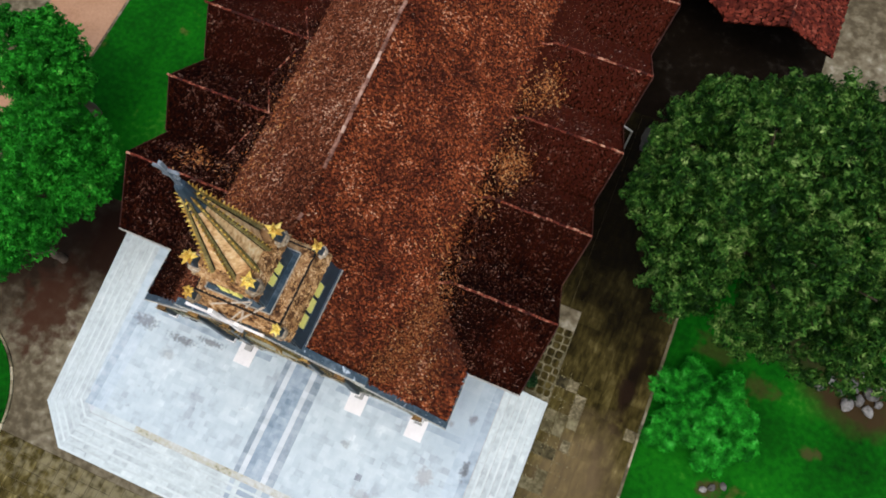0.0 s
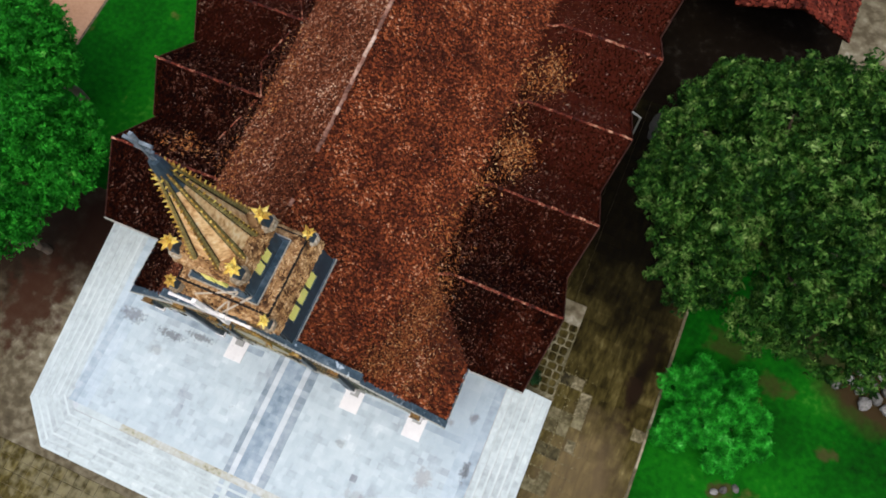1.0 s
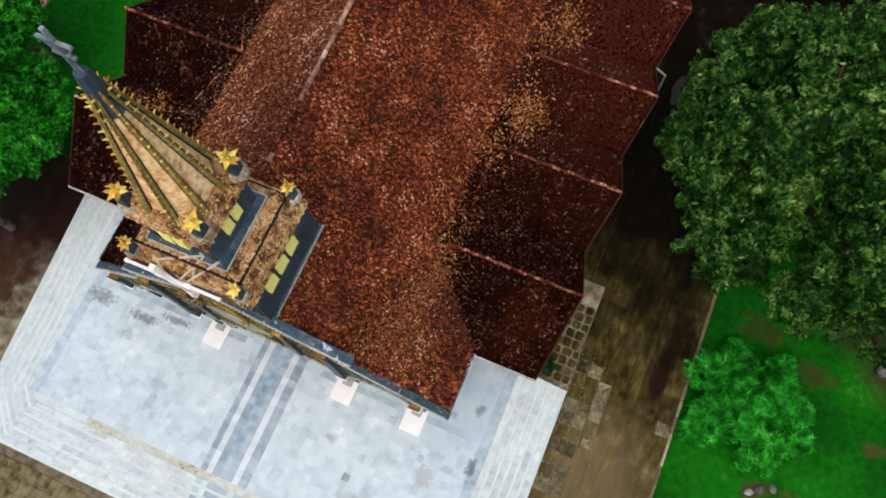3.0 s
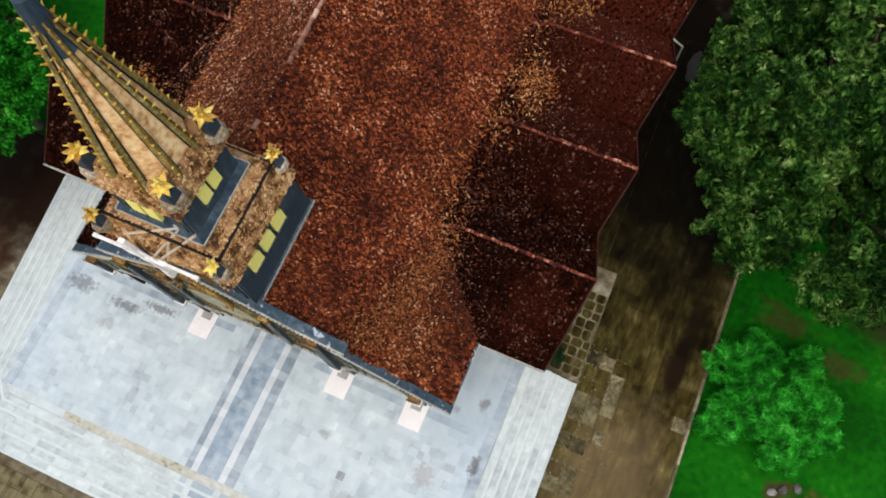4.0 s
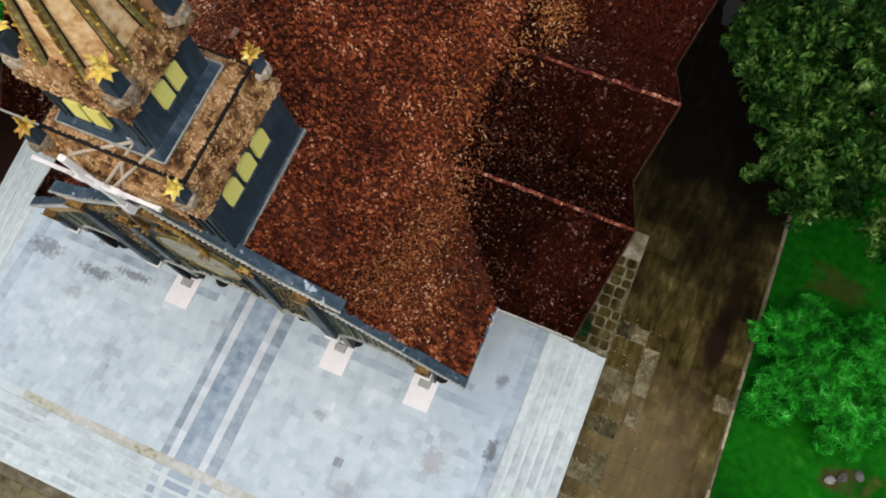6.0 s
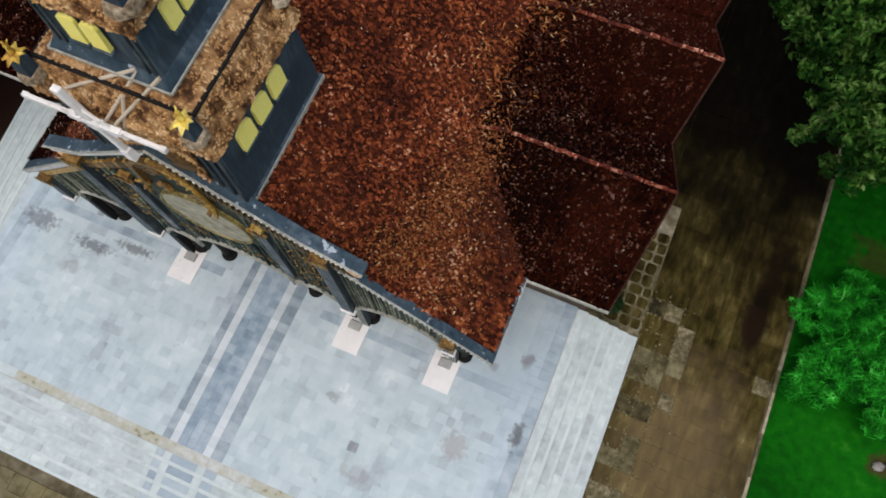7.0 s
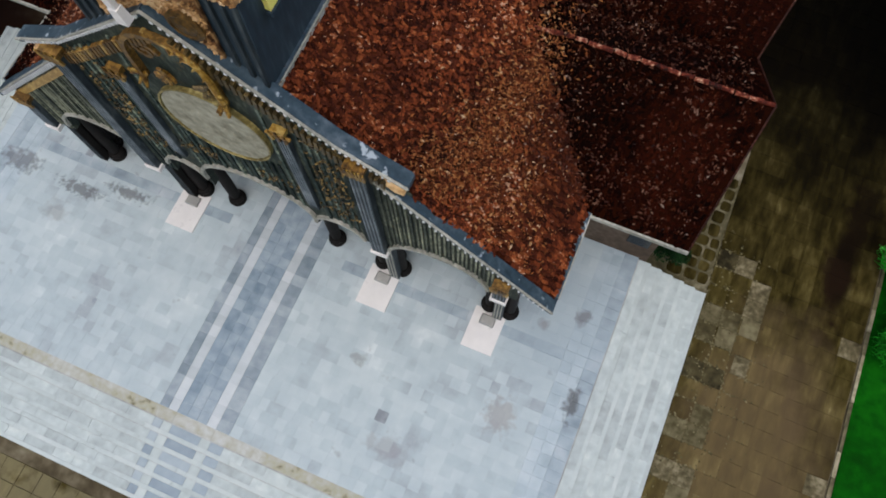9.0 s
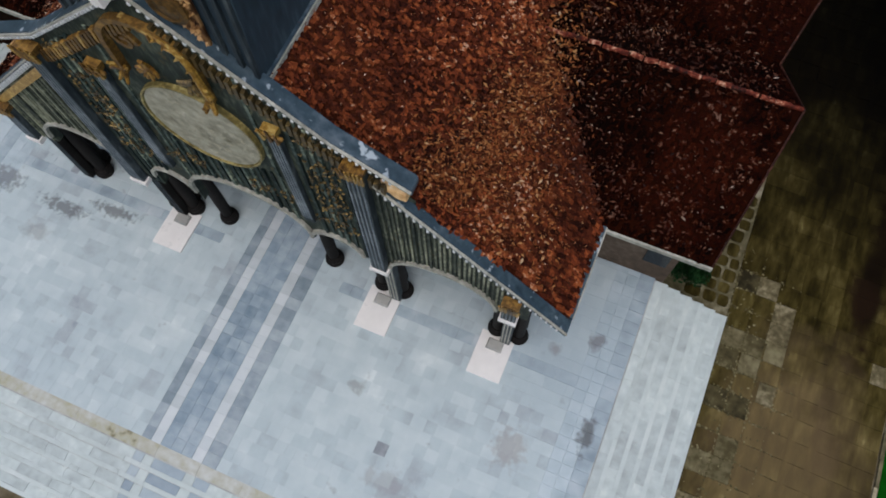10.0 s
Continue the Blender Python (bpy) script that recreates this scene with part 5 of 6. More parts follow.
tpart("lower_wall", prism(ring(TX, TY + 0.3, 12.4, 2.4, 2.36), ring(TX, TY + 0.02, 17.25, 2.5, 2.1), 0.02), M_SLATE, "dark slate wall")
for s in (-1, 1):
    a, b = sorted((s * 2.36, s * 2.5))
    tpart("base_flashing", box(a, b, TY - 1.98, TY + 2.6, 13.3, main_z(2.5) + 0.14, bevel=0.02), M_COPING)
    a, b = sorted((s * 2.5, s * 2.54))
    tpart("flashing_edge", box(a, b, TY - 1.98, TY + 2.62, 13.2, main_z(2.54) + 0.13), M_TRIM, "thin pale flashing edge")
tpart("upper_wall", prism(ring(TX, TY - 0.1, 18.2, 1.5, 1.4), ring(TX, TY - 0.1, 20.95, 1.42, 1.32), 0.02), M_SLATE, "dark slate wall")
tpart("wall_foot", prism(ring(TX, TY - 0.1, 18.7, 1.68, 1.58), ring(TX, TY - 0.1, 19.0, 1.52, 1.42), 0.01), M_COPING, "blue-grey metal flashing with a pale edge")
for s in (-1, 1):
    tpart("foot_edge", box(TX + s * 1.7 - 0.025, TX + s * 1.7 + 0.025, TY - 1.7, TY + 1.5, 18.69, 18.75), M_TRIM, "thin pale flashing edge")
    tpart("foot_edge", box(TX - 1.67, TX + 1.67, TY - 0.1 + s * 1.61 - 0.025, TY - 0.1 + s * 1.61 + 0.025, 18.69, 18.75), M_TRIM, "thin pale flashing edge")


def louvre(side, off, z0, z1, half, face):
    """A yellow arched louvre with slats in a wall of the tower; side: 0 to 3 turns of a quarter."""
    bm = bmesh.new()
    pts = [(-half, z0), (half, z0), (half, z1 - half * 0.5)] + [(half * math.cos(math.radians(a)), z1 - half * 0.5 + half * 0.5 * math.sin(math.radians(a))) for a in range(20, 161, 20)] + [(-half, z1 - half * 0.5)]
    tip = lambda z: 0.04 * (z1 - z) / (z1 - z0)
    add_prism(bm, [(off + x, -face + 0.05, z) for x, z in pts], [(off + x, -face - 0.05 - tip(z), z) for x, z in pts])
    bmesh.ops.recalc_face_normals(bm, faces=bm.faces)
    turn = Matrix.Translation((TX, TY, 0)) @ Matrix.Rotation(side * math.pi / 2, 4, "Z")
    bmesh.ops.transform(bm, matrix=turn, verts=bm.verts)
    ob = tpart("louvre", bm, M_YELLOW, "yellow painted louvre")
    bm = box(off - half - 0.05, off + half + 0.05, -face - 0.1 - tip(z0), -face + 0.03, z0 - 0.12, z0 - 0.005, bevel=0.012)
    bmesh.ops.transform(bm, matrix=turn, verts=bm.verts)
    tsub("sill", bm, M_SLATE, ob)


for side in range(4):
    for off in (-0.9, 0.0, 0.9):
        louvre(side, off * (0.95 if side % 2 else 1.25) - (0.2 if side == 1 else -0.2 if side == 3 else 0.0), 15.86, 16.74, 0.33, 2.14 if side % 2 == 0 else 2.53) if side else None
    for off in (-0.47, 0.47):
        louvre(side, off * 0.62 - 0.1 * (side == 1) + 0.1 * (side == 3), 19.66, 20.5, 0.225, 1.47 if side % 2 else (1.57 if side == 0 else 1.27))


def carved_skirt(name, z0, h0, z1, h1, n, seed, size=0.07, thin=0.0):
    """A sloping skirt, thick with weathered carving."""
    ob = tpart(name, prism(ring(TX, TY, z0, h0, h0 - thin), ring(TX, TY, z1, h1, h1 - thin), 0.02), M_CARVEBED, "weathered brown skirt of carved foliage")
    r = random.Random(seed)
    v, f = [], []
    for i in range(n):
        side, u, w = r.randrange(4), r.uniform(-1, 1), r.random()
        h = h0 + (h1 - h0) * w
        z = z0 + (z1 - z0) * w
        along, face = (h, h - thin) if side % 2 == 0 else (h - thin, h)
        p = Vector((u * along, -face, z))
        out = Vector((0, -(z1 - z0), (h0 - h1))).normalized()
        a = r.uniform(0, 6.28)
        q = size * r.uniform(0.5, 1.3)
        t1 = Vector((1, 0, 0))
        t2 = out.cross(t1)
        e1 = t1 * math.cos(a) + t2 * math.sin(a)
        e2 = out.cross(e1)
        m = len(v)
        lift = r.uniform(0.02, 0.07)
        for c in (-e1 * q, e2 * q * 0.5, e1 * q, -e2 * q * 0.5):
            v.append(p + c - out * 0.02)
        v.append(p + out * lift)
        f += [(m, m + 1, m + 4), (m + 1, m + 2, m + 4), (m + 2, m + 3, m + 4), (m + 3, m, m + 4)]
        rot = Matrix.Rotation(side * math.pi / 2, 3, "Z")
        for k in range(5):
            v[m + k] = rot @ v[m + k] + Vector((TX, TY, 0))
    sub = raw("carving", v, f, M_RELIEF, ob)
    sub["kind"] = "stuff"
    return ob


carved_skirt("lower_skirt", 17.15, 2.7, 18.35, 2.26, 2600, 1, 0.09, 0.34)
front = tpart("front_panel", box(-1.55, 1.55, TY - 2.19, TY - 2.11, 13.4, 17.3, bevel=0.02), M_CARVEBED, "weathered brown carved panel")
v, f = [], []
pr = random.Random(77)
for i in range(1500):
    x, z, q, a = pr.uniform(-1.5, 1.5), pr.uniform(13.6, 17.25), pr.uniform(0.04, 0.1), pr.uniform(0, 6.28)
    m = len(v)
    y = TY - 2.19
    v += [(x - q * math.cos(a), y, z - q * math.sin(a)), (x + q * 0.5 * math.sin(a), y, z - q * 0.5 * math.cos(a)), (x + q * math.cos(a), y, z + q * math.sin(a)), (x - q * 0.5 * math.sin(a), y, z + q * 0.5 * math.cos(a)), (x, y - pr.uniform(0.02, 0.08), z)]
    f += [(m, m + 1, m + 4), (m + 1, m + 2, m + 4), (m + 2, m + 3, m + 4), (m + 3, m, m + 4)]
raw("carving", v, f, M_RELIEF, front)["kind"] = "stuff"
for s in (-1, 1):
    for x in (1.78, 2.1, 2.4):
        tpart("corner_strip", box(s * x - 0.05, s * x + 0.05, TY - 2.16, TY - 2.06, 13.4, 17.2, bevel=0.012), M_PILASTER, "grey upright strip")
for s in (-1, 1):
    for x in (1.12, 1.33):
        tpart("corner_strip", prism(ring(TX + s * x, TY - 1.5, 18.6, 0.04, 0.05), ring(TX + s * (x - 0.04), TY - 1.44, 20.8, 0.035, 0.05), 0.01), M_PILASTER, "grey upright strip")
bm = bmesh.new()
add_lathe(bm, 0, 0, [(0.46, -0.06), (0.46, 0.03), (0.36, 0.07), (0.3, 0.04), (0.12, 0.09)], 20)
bmesh.ops.transform(bm, matrix=Matrix.Translation((0.95, TY - 2.25, 15.6)) @ Matrix.Rotation(math.pi / 2, 4, "X"), verts=bm.verts)
tpart("roundel", bm, M_OLDGOLD, "round gilt carving")
tpart("lower_ledge", prism(ring(TX, TY, 18.36, 2.29, 1.96), ring(TX, TY, 18.435, 2.27, 1.94), 0.01), M_DARKWOOD, "dark ledge line")
carved_skirt("middle_skirt", 18.44, 2.21, 18.72, 1.52, 900, 2, 0.1, 0.34)
carved_skirt("upper_skirt", 20.75, 1.64, 21.25, 1.5, 700, 3, 0.1)
carved_skirt("spire_foot", 21.26, 1.5, 21.75, 1.2, 500, 4, 0.1)


def finial(x, y, z, s):
    """A gilt star flower on a dark drum with a stone foot and a small gilt plume."""
    post = tpart("finial", prism(circle(x, y, z - 0.62 * s, 0.44 * s, 4, math.pi / 4), circle(x, y, z + 0.4 * s, 0.4 * s, 4, math.pi / 4), 0.02), M_SLATE, "dark drum with a gilt star flower")
    tsub("foot", prism(circle(x, y, z - 0.95 * s, 0.62 * s, 7, x), circle(x, y, z - 0.57 * s, 0.5 * s, 7, x), 0.03), M_FOOT, post, "tan weathered stone foot")
    fr = random.Random(int(x * 10 + y * 3 + z))
    turn = fr.uniform(0, 1.2)
    for k in range(7):
        a = 2 * math.pi * k / 7 + turn + fr.uniform(-0.3, 0.3)
        long, lift = fr.uniform(0.55, 1.1), fr.uniform(-0.2, 0.5)
        ca, sa = math.cos(a), math.sin(a)
        bm = bmesh.new()
        prof = ((0.0, 0.46, 0.05), (0.22, 0.5, 0.17), (0.4, 0.47, 0.11), (0.62, 0.38, 0.01))
        rows = []
        for r, h, w in prof:
            r *= long
            rows.append([bm.verts.new((x + (r * ca - k2 * w * sa) * s, y + (r * sa + k2 * w * ca) * s, z + (h + dz + lift * r) * s)) for k2, dz in ((-1, -0.03), (0, 0.05), (1, -0.03), (0, -0.08))])
        for p, q in zip(rows, rows[1:]):
            for i in range(4):
                bm.faces.new((p[i], p[(i + 1) % 4], q[(i + 1) % 4], q[i]))
        bm.faces.new(rows[0])
        bm.faces.new(rows[-1])
        bmesh.ops.recalc_face_normals(bm, faces=bm.faces)
        tsub("petal", bm, M_GOLD, post)
    bm = bmesh.new()
    add_lathe(bm, x, y, [(0.14 * s, z + 0.405 * s), (0.16 * s, z + 0.62 * s), (0.09 * s, z + 0.85 * s), (0.11 * s, z + 1.0 * s), (0.03 * s, z + 1.2 * s)], 8)
    tsub("plume", bm, M_GOLD, post)
    for k in range(6):
        a, h = fr.uniform(0, 6.28), fr.uniform(0.6, 1.05)
        tsub("plume_leaf", beam((x, y, z + h * s), (x + 0.24 * s * math.cos(a), y + 0.24 * s * math.sin(a), z + (h + 0.14) * s), 0.05 * s, 0.02 * s, 5), M_GOLD, post)


for sx in (-1, 1):
    for sy in (-1, 1):
        finial(TX + sx * 2.3, TY - 0.06 + sy * 2.14, 18.5, 0.62)
        finial(TX + sx * 1.4, TY + sy * 1.2, 21.95, 0.74)

# spire: eight faces, eight ribs with gilt crockets
SP0, SP1 = 21.5, 27.85
tpart("spire_body", prism(circle(TX, TY, SP0, 1.3, 8, math.pi / 8), circle(TX, TY, SP1, 0.17, 8, math.pi / 8)), M_SPIRE, "brown boarded spire")
for k in range(8):
    a = math.pi / 8 + k * math.pi / 4
    ca, sa = math.cos(a), math.sin(a)
    rib = tpart("spire_rib", beam((TX + 1.34 * ca, TY + 1.34 * sa, SP0), (TX + 0.2 * ca, TY + 0.2 * sa, SP1), 0.14, 0.06, 8), M_RIB, "dark rib edged with gilt")
    n = 17
    for i in range(n):
        w = (i + 0.5) / n
        r, z = 1.42 - 1.12 * w, SP0 + (SP1 - SP0) * w
        q = 0.07 - 0.03 * w
        tsub("crocket", beam((TX + r * ca, TY + r * sa, z), (TX + (r + 0.13) * ca, TY + (r + 0.13) * sa, z + 0.11), q, q * 0.4, 5), M_GOLD, rib)
    # thin black bars that draw the shadow lines beside the rib
    for k2 in (-1, 1):
        ox, oy = -sa * k2, ca * k2
        tsub("rib_side", beam((TX + 1.3 * ca + 0.13 * ox, TY + 1.3 * sa + 0.13 * oy, SP0), (TX + 0.19 * ca + 0.05 * ox, TY + 0.19 * sa + 0.05 * oy, SP1), 0.03, 0.015, 5), M_DARKWOOD, rib)
    tsub("gilt_edge", beam((TX + 1.48 * ca, TY + 1.48 * sa, SP0), (TX + 0.26 * ca, TY + 0.26 * sa, SP1), 0.06, 0.03, 5), M_OLDGOLD, rib)
tpart("spire_cladding", prism(circle(TX, TY, 26.7, 0.4, 8, math.pi / 8), circle(TX, TY, SP1, 0.2, 8, math.pi / 8)), M_COPING, "blue-grey metal cladding of the spire's tip")
bm = bmesh.new()
add_lathe(bm, TX, TY, [(0.28, 27.5), (0.31, 27.6), (0.27, 28.1), (0.2, 28.5), (0.11, 28.6)], 8)
tpart("spire_cap", bm, M_SLATE, "blue-black metal cap")
tpart("cross_post", box(TX - 0.06, TX + 0.06, TY - 0.06, TY + 0.06, 28.55, 30.3, bevel=0.015), M_GREYMETAL, "grey metal cross")
tpart("cross_arm", box(TX - 0.5, TX + 0.5, TY - 0.055, TY + 0.055, 29.7, 29.8, bevel=0.015), M_GREYMETAL, "grey metal cross")
tpart("cross_arm", box(TX - 0.34, TX + 0.34, TY - 0.05, TY + 0.05, 29.2, 29.29, bevel=0.015), M_GREYMETAL, "grey metal cross")
for s in (-1, 1):
    tpart("cross_brace", beam((TX + s * 0.42, TY, 29.75), (TX - s * 0.14, TY, 28.6), 0.04, 0.035, 6), M_GREYMETAL, "thin grey metal brace")

# ---- rear annex with two gabled roofs ----
for cx, half, zr, ze, yr, ye in ((22.2, 4.1, 6.3, 4.0, 36.4, 36.9), (14.6, 3.4, 6.2, 4.0, 38.0, 37.3)):
    annex = thing("annex", (cx, 46, 0), "low annex behind the church with a red tiled gable roof", "building")
    # wall coloured black to give the deep shade under the annex roof
    wpart("wall", box(cx - half + 0.6, cx + half - 0.6, 42.4, 56, -0.5, ze + 0.1), M_DARKWOOD, annex, "dark recessed wall")
    for s in (-1, 1):
        face = wpart("roof_slope", slab([(cx, yr, zr), (cx, 57, zr), (cx + s * half, 57, ze), (cx + s * half, ye, ze)], 0.14), M_ROOFBED, annex, "red tiled roof slope")
        v, f = [], []
        up = Vector((-s, 0, (zr - ze) / half))
        shingles(v, f, (cx + s * half, min(ye, yr), ze), (0, 1, 0), up, 80, int(math.hypot(half, zr - ze) / 0.27), 0.25, 0.27, lambda p, cx=cx, half=half, yr=yr, ye=ye: p.y > yr + (ye - yr) * abs(p.x - cx) / half, srng)
        ob = raw("roof_tiles", v, f, M_REDSHINGLE, face)
        ob["kind"] = "stuff"
    for i in range(38):
        wpart("ridge_tile", beam((cx, yr + 0.46 * i, zr + 0.03), (cx, yr + 0.48 + 0.46 * i, zr + 0.03), 0.08, 0.09, 7), M_REDRIDGE, annex)
# ---- plants ----


def leaves(name, centres, per, size, spread, material, parent, seed, droop=0.0, slim=0.4):
    """Leaf quads in clumps: centres are (x, y, z, radius)."""
    r = np.random.default_rng(seed)
    c = np.repeat(np.array(centres), per, axis=0)
    n = len(c)
    d = r.normal(size=(n, 3))
    d /= np.linalg.norm(d, axis=1)[:, None]
    d[:, 2] = np.abs(d[:, 2]) * 0.9 - 0.25 * (r.random(n) < 0.3)
    rad = c[:, 3:4] * (0.55 + 0.5 * r.random((n, 1)) ** 0.6) * spread
    p = c[:, :3] + d * rad * np.array([1, 1, 0.8])
    out = d + r.normal(scale=0.55, size=(n, 3))
    out /= np.linalg.norm(out, axis=1)[:, None]
    t = np.cross(out, r.normal(size=(n, 3)))
    t /= np.linalg.norm(t, axis=1)[:, None]
    t[:, 2] -= droop
    b = np.cross(out, t)
    s = size * (0.6 + 0.8 * r.random((n, 1)))
    q = np.stack([p - t * s, p + b * s * slim, p + t * s, p - b * s * slim], axis=1)
    v = q.reshape(-1, 3)
    me = bpy.data.meshes.new(name)
    me.vertices.add(4 * n)
    me.vertices.foreach_set("co", v.astype(np.float32).ravel())
    me.loops.add(4 * n)
    me.loops.foreach_set("vertex_index", np.arange(4 * n, dtype=np.int32))
    me.polygons.add(n)
    me.polygons.foreach_set("loop_start", np.arange(0, 4 * n, 4, dtype=np.int32))
    me.update(calc_edges=True)
    me.materials.append(material)
    ob = new(name, me)
    hang(ob, parent)
    ob["kind"] = "stuff"
    return ob


def tree(at, lobes, puff, per, size, material, label, seed, dense=1.0):
    """A trunk that forks into one limb a lobe; lobes (x, y, z, radius) carry puffs of small leaves."""
    x0, y0, z0 = at
    t = thing("tree", at, label, "tree")
    r = random.Random(seed)
    cz = sum(q[2] for q in lobes) / len(lobes)
    reach = max(math.hypot(q[0] - x0, q[1] - y0) for q in lobes)
    base = 0.05 * (reach + 2)
    fork = z0 + (cz - z0) * 0.45
    pts = [Vector((x0, y0, z0 - 0.3))]
    for k in range(1, 5):
        pts.append(Vector((x0 + r.uniform(-0.12, 0.12) * k, y0 + r.uniform(-0.12, 0.12) * k, z0 + (fork - z0) * k / 4)))
    bm = bmesh.new()
    for k in range(4):
        add_beam(bm, pts[k], pts[k + 1], base * (1.25 - 0.15 * k), base * (1.1 - 0.15 * k), 10)
    wpart("trunk", bm, M_BARK, t)
    cs = []
    for x, y, z, q in lobes:
        end = Vector((x, y, z))
        mid = pts[-1].lerp(end, 0.5) + Vector((r.uniform(-0.4, 0.4), r.uniform(-0.4, 0.4), -0.4))
        bm = bmesh.new()
        add_beam(bm, pts[-1], mid, base * 0.5, base * 0.3, 7)
        add_beam(bm, mid, end, base * 0.3, base * 0.1, 6)
        wpart("limb", bm, M_BARK, t)
        for k in range(int(dense * 9.5 * q * q / (puff * puff))):
            u, a = r.uniform(-0.65, 1), r.uniform(0, 6.283)
            w = math.sqrt(1 - u * u)
            f = q * (1 + 0.3 * noise.noise((x + 2.2 * math.cos(a) * w, y + 2.2 * math.sin(a) * w, 2.2 * u + seed))) * (r.uniform(0.8, 1.2) if r.random() < 0.85 else r.uniform(0.5, 0.8))
            cs.append((x + f * w * math.cos(a), y + f * w * math.sin(a), z + 0.85 * f * u, puff * r.uniform(0.6, 1.25)))
    leaves("crown", cs, per, size, 1.0, material, t, seed)
    return t


lobe_rng = random.Random(14)
lobes = []
for n, u in ((9, -0.25), (11, 0.1), (8, 0.5), (5, 0.8)):
    for k in range(n):
        a = 2 * math.pi * (k + lobe_rng.uniform(-0.25, 0.25)) / n + n
        w = math.sqrt(1 - u * u) * 7.7 * lobe_rng.uniform(0.92, 1.05)
        lobes.append((25.0 + w * math.cos(a), 20.7 + w * math.sin(a), 9.3 + 4.4 * u + lobe_rng.uniform(-0.4, 0.4), lobe_rng.uniform(1.5, 2.3)))
lobes += [(25.0, 20.7, 12.4, 2.6), (22.5, 19.0, 11.2, 2.6), (27.5, 19.0, 11.2, 2.6), (25.5, 23.4, 11.2, 2.6), (25.0, 20.7, 8.0, 4.0), (29.6, 13.4, 9.3, 1.9), (32.3, 14.8, 9.3, 2.1), (33.2, 17.6, 9.6, 2.2), (20.7, 14.3, 8.8, 1.2), (17.3, 18.6, 9.3, 1.4), (18.9, 15.9, 9.0, 1.3), (16.9, 21.6, 9.5, 1.3)]
tree((24.8, 20.9, -0.4), lobes, 0.46, 46, 0.165, M_LEAF_OLIVE, "tall broad tree with dense olive-green leaves beside the drive", 3, 0.52)
LEFT = "tall tree with rounded bright green leaf clumps beside the church"
def spaced(lobes):
    return [(x, y, z + 0.25 * (q > 1.7), 0.88 * q) for x, y, z, q in lobes]


tree((-24.6, 13.2, 0), spaced([(-24.0, 13.5, 7.8, 2.2), (-26.4, 15.3, 7.0, 1.8), (-26.0, 11.6, 7.2, 1.8), (-22.8, 12.4, 7.0, 1.6), (-28.8, 13.8, 7.2, 2.1), (-25.4, 13.2, 5.2, 2.6)]), 0.4, 40, 0.145, M_LEAF_BRIGHT, LEFT, 8)
tree((-20.8, 7.9, 0), spaced([(-20.4, 8.0, 8.0, 2.2), (-18.9, 6.9, 7.2, 1.5), (-19.2, 9.3, 7.2, 1.5), (-21.4, 6.1, 7.3, 1.8), (-22.5, 9.0, 7.4, 1.9), (-24.4, 6.6, 7.2, 2.1), (-17.7, 8.2, 6.4, 1.3), (-18.0, 6.2, 6.2, 1.5), (-18.4, 4.9, 6.3, 1.4), (-20.2, 4.2, 6.6, 1.6), (-20.8, 7.8, 5.2, 2.5)]), 0.4, 40, 0.145, M_LEAF_BRIGHT, LEFT, 12)
tree((-20.6, 1.8, 0), spaced([(-20.0, 1.8, 7.4, 1.9), (-19.1, 3.0, 6.7, 1.3), (-21.8, 3.2, 7.0, 1.7), (-20.6, -0.3, 6.6, 1.5), (-23.6, 1.4, 6.9, 2.0), (-20.9, 1.8, 5.0, 2.2)]), 0.4, 40, 0.145, M_LEAF_BRIGHT, LEFT, 17)

# clump of fine bright blades on the lawn
bush = thing("bush", (25.8, 8.8, -0.35), "tall bush of fine bright green blades on the lawn", "bush")
br = random.Random(6)
cs = []
for i in range(15):
    a, q = 2.4 * i + br.uniform(-0.4, 0.4), 3.1 * math.sqrt((i + 0.3) / 15)
    cx, cy, r0, top = 25.8 + 1.08 * q * math.cos(a), 8.8 + q * math.sin(a), br.uniform(0.7, 1.25), 2.5 * (1 - (q / 4.2) ** 2) * br.uniform(0.75, 1.1) + 0.3
    for k in range(13):
        b, w = br.uniform(0, 6.28), r0 * math.sqrt(br.random())
        cs.append((cx + w * math.cos(b), cy + w * math.sin(b), top * (1 - 0.5 * (w / r0) ** 2) * br.uniform(0.75, 1.05) - 0.2, br.uniform(0.3, 0.65)))
leaves("foliage", cs, 200, 0.25, 1.0, M_LEAF_BAMBOO, bush, 61, 0.3, 0.11)
for i in range(14):
    a = 2 * math.pi * i / 14
    wpart("stem", beam((25.8 + 0.3 * math.cos(a), 8.8 + 0.3 * math.sin(a), -0.5), (25.8 + 1.2 * math.cos(a), 8.8 + 1.2 * math.sin(a), 1.9), 0.035, 0.012, 5), M_BARK, bush)
shrub = thing("shrub", (14.1, 6.7, 0), "small dark green shrub at the church corner", "shrub")
leaves("foliage", [(14.0 + br.uniform(-0.4, 0.5), 6.6 + br.uniform(-0.2, 0.6), 0.9 + br.uniform(-0.3, 0.5), 0.4) for i in range(14)], 120, 0.08, 1.0, M_LEAF_DARK, shrub, 62)
wpart("stem", beam((14.1, 6.7, -0.2), (14.1, 6.7, 0.9), 0.04, 0.02, 6), M_BARK, shrub)


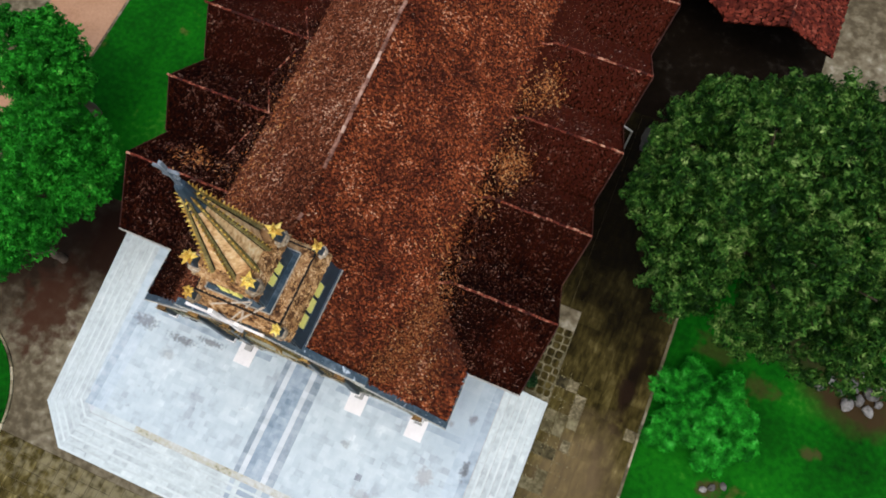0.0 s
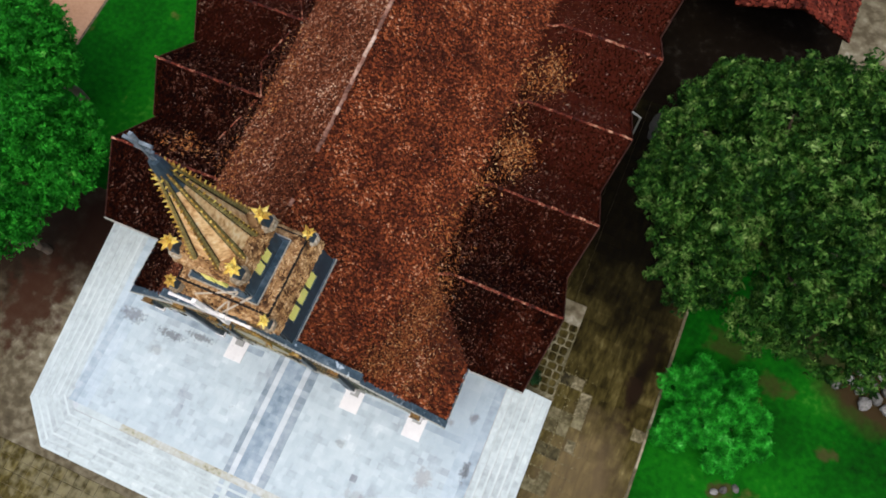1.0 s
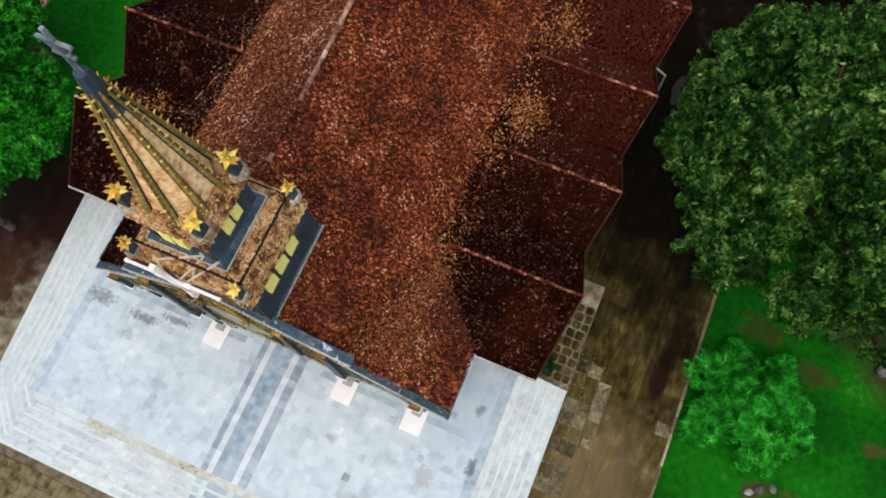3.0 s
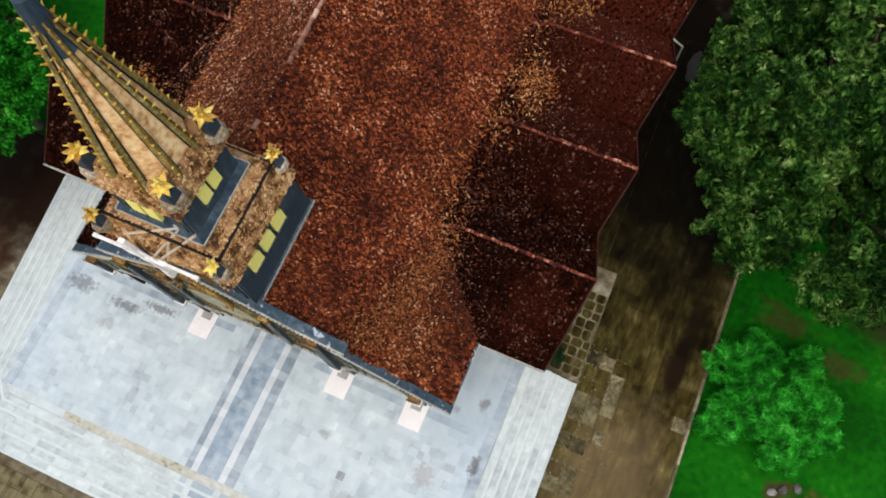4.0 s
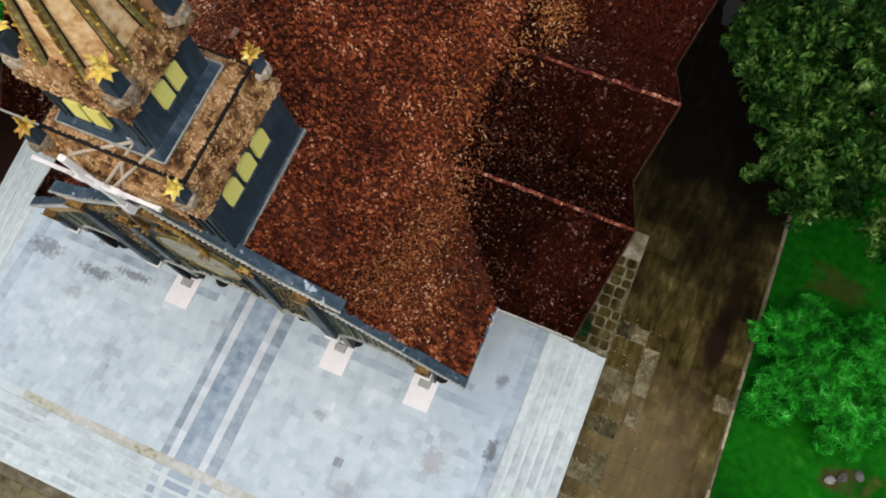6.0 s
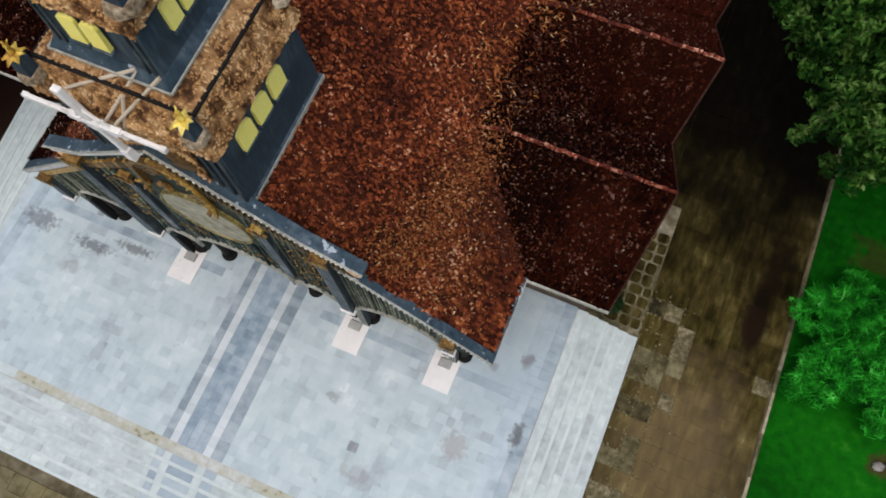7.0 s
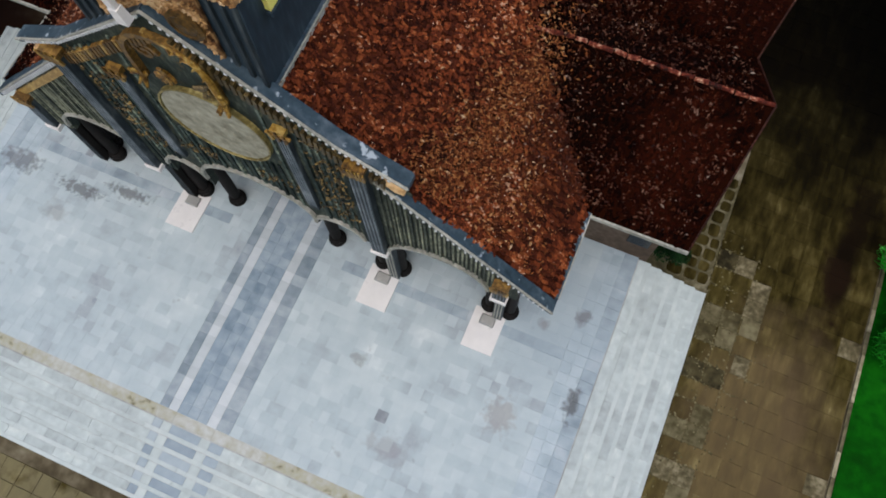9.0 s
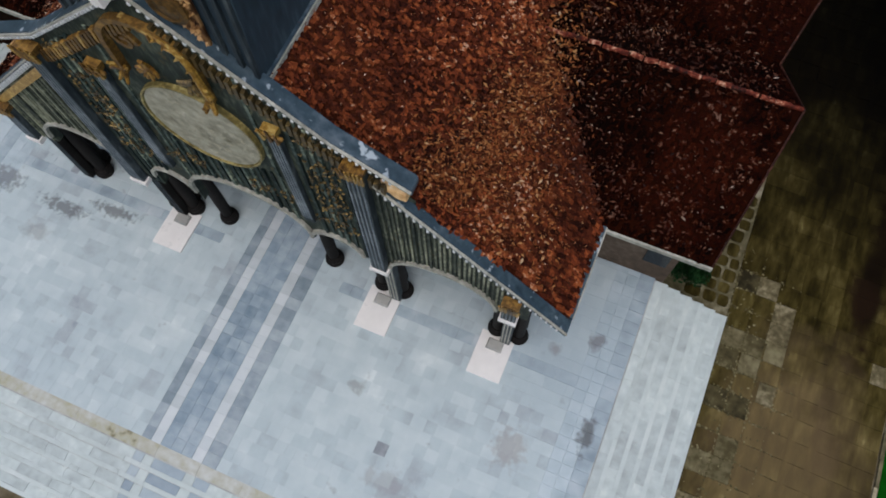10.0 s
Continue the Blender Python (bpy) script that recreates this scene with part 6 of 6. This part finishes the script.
def rock(x, y, z, r, seed):
    bm = bmesh.new()
    bmesh.ops.create_icosphere(bm, subdivisions=2, radius=1.0)
    for v in bm.verts:
        k = 1 + 0.35 * noise.noise(v.co * 1.3 + Vector((seed * 3.1, 0, 0))) + 0.12 * noise.noise(v.co * 3.5 + Vector((0, seed * 1.7, 0)))
        v.co = Vector((v.co.x * k * r, v.co.y * k * r * 0.8, v.co.z * k * r * 0.6))
    ob = part("rock", bm, M_ROCK)
    ob.location = (x, y, z + r * 0.25)
    ob.rotation_euler = (0, 0, seed * 1.3)
    return tagged(ob, "pale grey rounded boulder on bare soil by the lawn", "rock", "rocks of the bed")


rr = random.Random(9)
spots = [(32.9, 14.3), (33.6, 14.9), (34.4, 14.4), (35.0, 15.1), (34.3, 15.6), (35.6, 14.3), (36.2, 15.0), (36.9, 14.5), (35.7, 15.9), (36.8, 15.8), (37.6, 15.1), (37.9, 16.0), (34.9, 13.7), (36.3, 13.8), (38.4, 14.6)]
for i, (x, y) in enumerate(spots):
    rock(x, y, -0.22, rr.uniform(0.28, 0.6), i + 1)
for i, (x, y) in enumerate([(28.0, 4.9), (28.7, 5.3), (27.5, 4.6)]):
    rock(x, y, -0.35, rr.uniform(0.25, 0.42), 20 + i)

# ---- drive paving, last ----
drive = thing("drive", (19, 5, -0.2), "drive of large mossy brown concrete pavers along the church", "pavement", kind="structure")
wide = Pieces()
pv = random.Random(31)
nx = 8
for j in range(16, 37):
    for i in range(3):
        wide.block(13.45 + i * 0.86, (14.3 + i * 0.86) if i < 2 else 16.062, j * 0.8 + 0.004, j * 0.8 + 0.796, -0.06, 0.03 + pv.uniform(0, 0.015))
wx = (22.40 - 16.06) / nx
PALE = ((17.8, 6.28), (17.9, 3.7), (18.3, 3.2), (18.4, 6.4), (21.9, 6.0), (16.8, -1.6), (17.3, -1.2), (21.7, 0.4), (17.2, 7.2), (16.5, -3.4), (17.2, -4.2))
for j in range(-12, 37):
    for i in range(nx):
        x0, y0 = 16.06 + i * wx, j * 0.8
        if pv.random() < 0.02:
            continue
        z = ground_z(x0 + wx / 2, y0 + 0.4) + pv.uniform(0.0, 0.02)
        g = 0.008
        if -5 < y0 < 17:
            mat = M_SETT_ONE if (x0 < 18.2 and 1.5 < y0 < 7.5 and pv.random() < 0.24) or (x0 < 17.6 and -6 < y0 < 5.5 and pv.random() < 0.55) else M_PAVER_ONE
            if any(x0 <= px < x0 + wx and y0 <= py < y0 + 0.8 for px, py in PALE):
                mat = M_PALEPAVER
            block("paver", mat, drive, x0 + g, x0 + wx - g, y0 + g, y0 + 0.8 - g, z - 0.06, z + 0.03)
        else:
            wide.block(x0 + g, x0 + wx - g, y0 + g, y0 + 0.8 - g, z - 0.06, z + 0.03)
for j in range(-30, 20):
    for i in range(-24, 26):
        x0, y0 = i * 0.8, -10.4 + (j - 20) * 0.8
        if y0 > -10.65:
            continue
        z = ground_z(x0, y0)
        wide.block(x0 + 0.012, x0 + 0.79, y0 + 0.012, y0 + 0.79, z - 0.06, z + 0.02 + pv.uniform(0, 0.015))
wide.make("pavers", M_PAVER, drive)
# rounded setts between the church wall and the drive
sett_rng = random.Random(8)
y = 6.2
while y < 11.2:
    h = sett_rng.uniform(0.5, 0.68)
    x = 14.2
    while x < 15.85:
        w = min(sett_rng.uniform(0.5, 0.75), 16.0 - x)
        bm = bmesh.new()
        n = 10
        rim = []
        for k in range(n):
            t = 2 * math.pi * k / n
            c, d = math.cos(t), math.sin(t)
            rim.append((x + w / 2 + (w / 2 - 0.028) * math.copysign(abs(c) ** 0.45, c) * sett_rng.uniform(0.9, 1), y + h / 2 + (h / 2 - 0.028) * math.copysign(abs(d) ** 0.45, d) * sett_rng.uniform(0.9, 1)))
        add_prism(bm, [(px, py, -0.08) for px, py in rim], [(px, py, 0.03) for px, py in rim])
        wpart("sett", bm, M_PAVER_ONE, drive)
        x += w
    y += h
# pale moss grown along the pavers' joints by the step corner
v, f = [], []
for i in range(4200):
    k, j = pv.randrange(0, 4), pv.randrange(-12, 11)
    if pv.random() < abs(j * 0.8 - 2.5) / 14 + 0.22 * k:
        continue
    x, y = 16.06 + k * wx, j * 0.8
    if i % 2:
        x, y = x + pv.gauss(0, 0.035), y + pv.uniform(0, 0.8)
    else:
        x, y = x + pv.uniform(0, wx), y + pv.gauss(0, 0.035)
    z, q, n = ground_z(x, y) + 0.052 + pv.uniform(0, 0.008), pv.uniform(0.015, 0.05), len(v)
    if i % 5 == 0:
        x, y = x + pv.uniform(-0.4, 0.4), y + pv.uniform(-0.4, 0.4)
        if x < 16.15:
            continue
    for c in range(7):
        t = 2 * math.pi * c / 7
        e = q * pv.uniform(0.5, 1.2)
        v.append((x + e * math.cos(t), y + e * math.sin(t), z - 0.012))
    v.append((x, y, z))
    f.extend((n + c, n + (c + 1) % 7, n + 7) for c in range(7))
ob = hang(raw("joint_moss", v, f, M_MOSS), drive)
ob["kind"], ob["label"] = "stuff", "pale dry moss in the paving joints"
bm = bmesh.new()
rim = []
for k in range(28):
    t = 2 * math.pi * k / 28
    q = 1 + 0.45 * noise.noise((1.6 * math.cos(t), 1.6 * math.sin(t), 9.0))
    rim.append((16.2 + 0.6 * q * math.cos(t), 27.6 + 1.2 * q * math.sin(t)))
add_prism(bm, [(x, y, 0.03) for x, y in rim], [(x, y, 0.062) for x, y in rim])
tagged(part("puddle", bm, M_PUDDLE), "shallow puddle of rain water on the dark paving", "puddle", kind="structure")
# wet yard before the annex, the deep shade there put into its colour
sheet("yard", span(13.4, 27, 2), span(29.6, 44, 2), lambda x, y: 0.05, M_SHADED_YARD, "wet yard between church and annex, coloured near black for the shade", "yard")
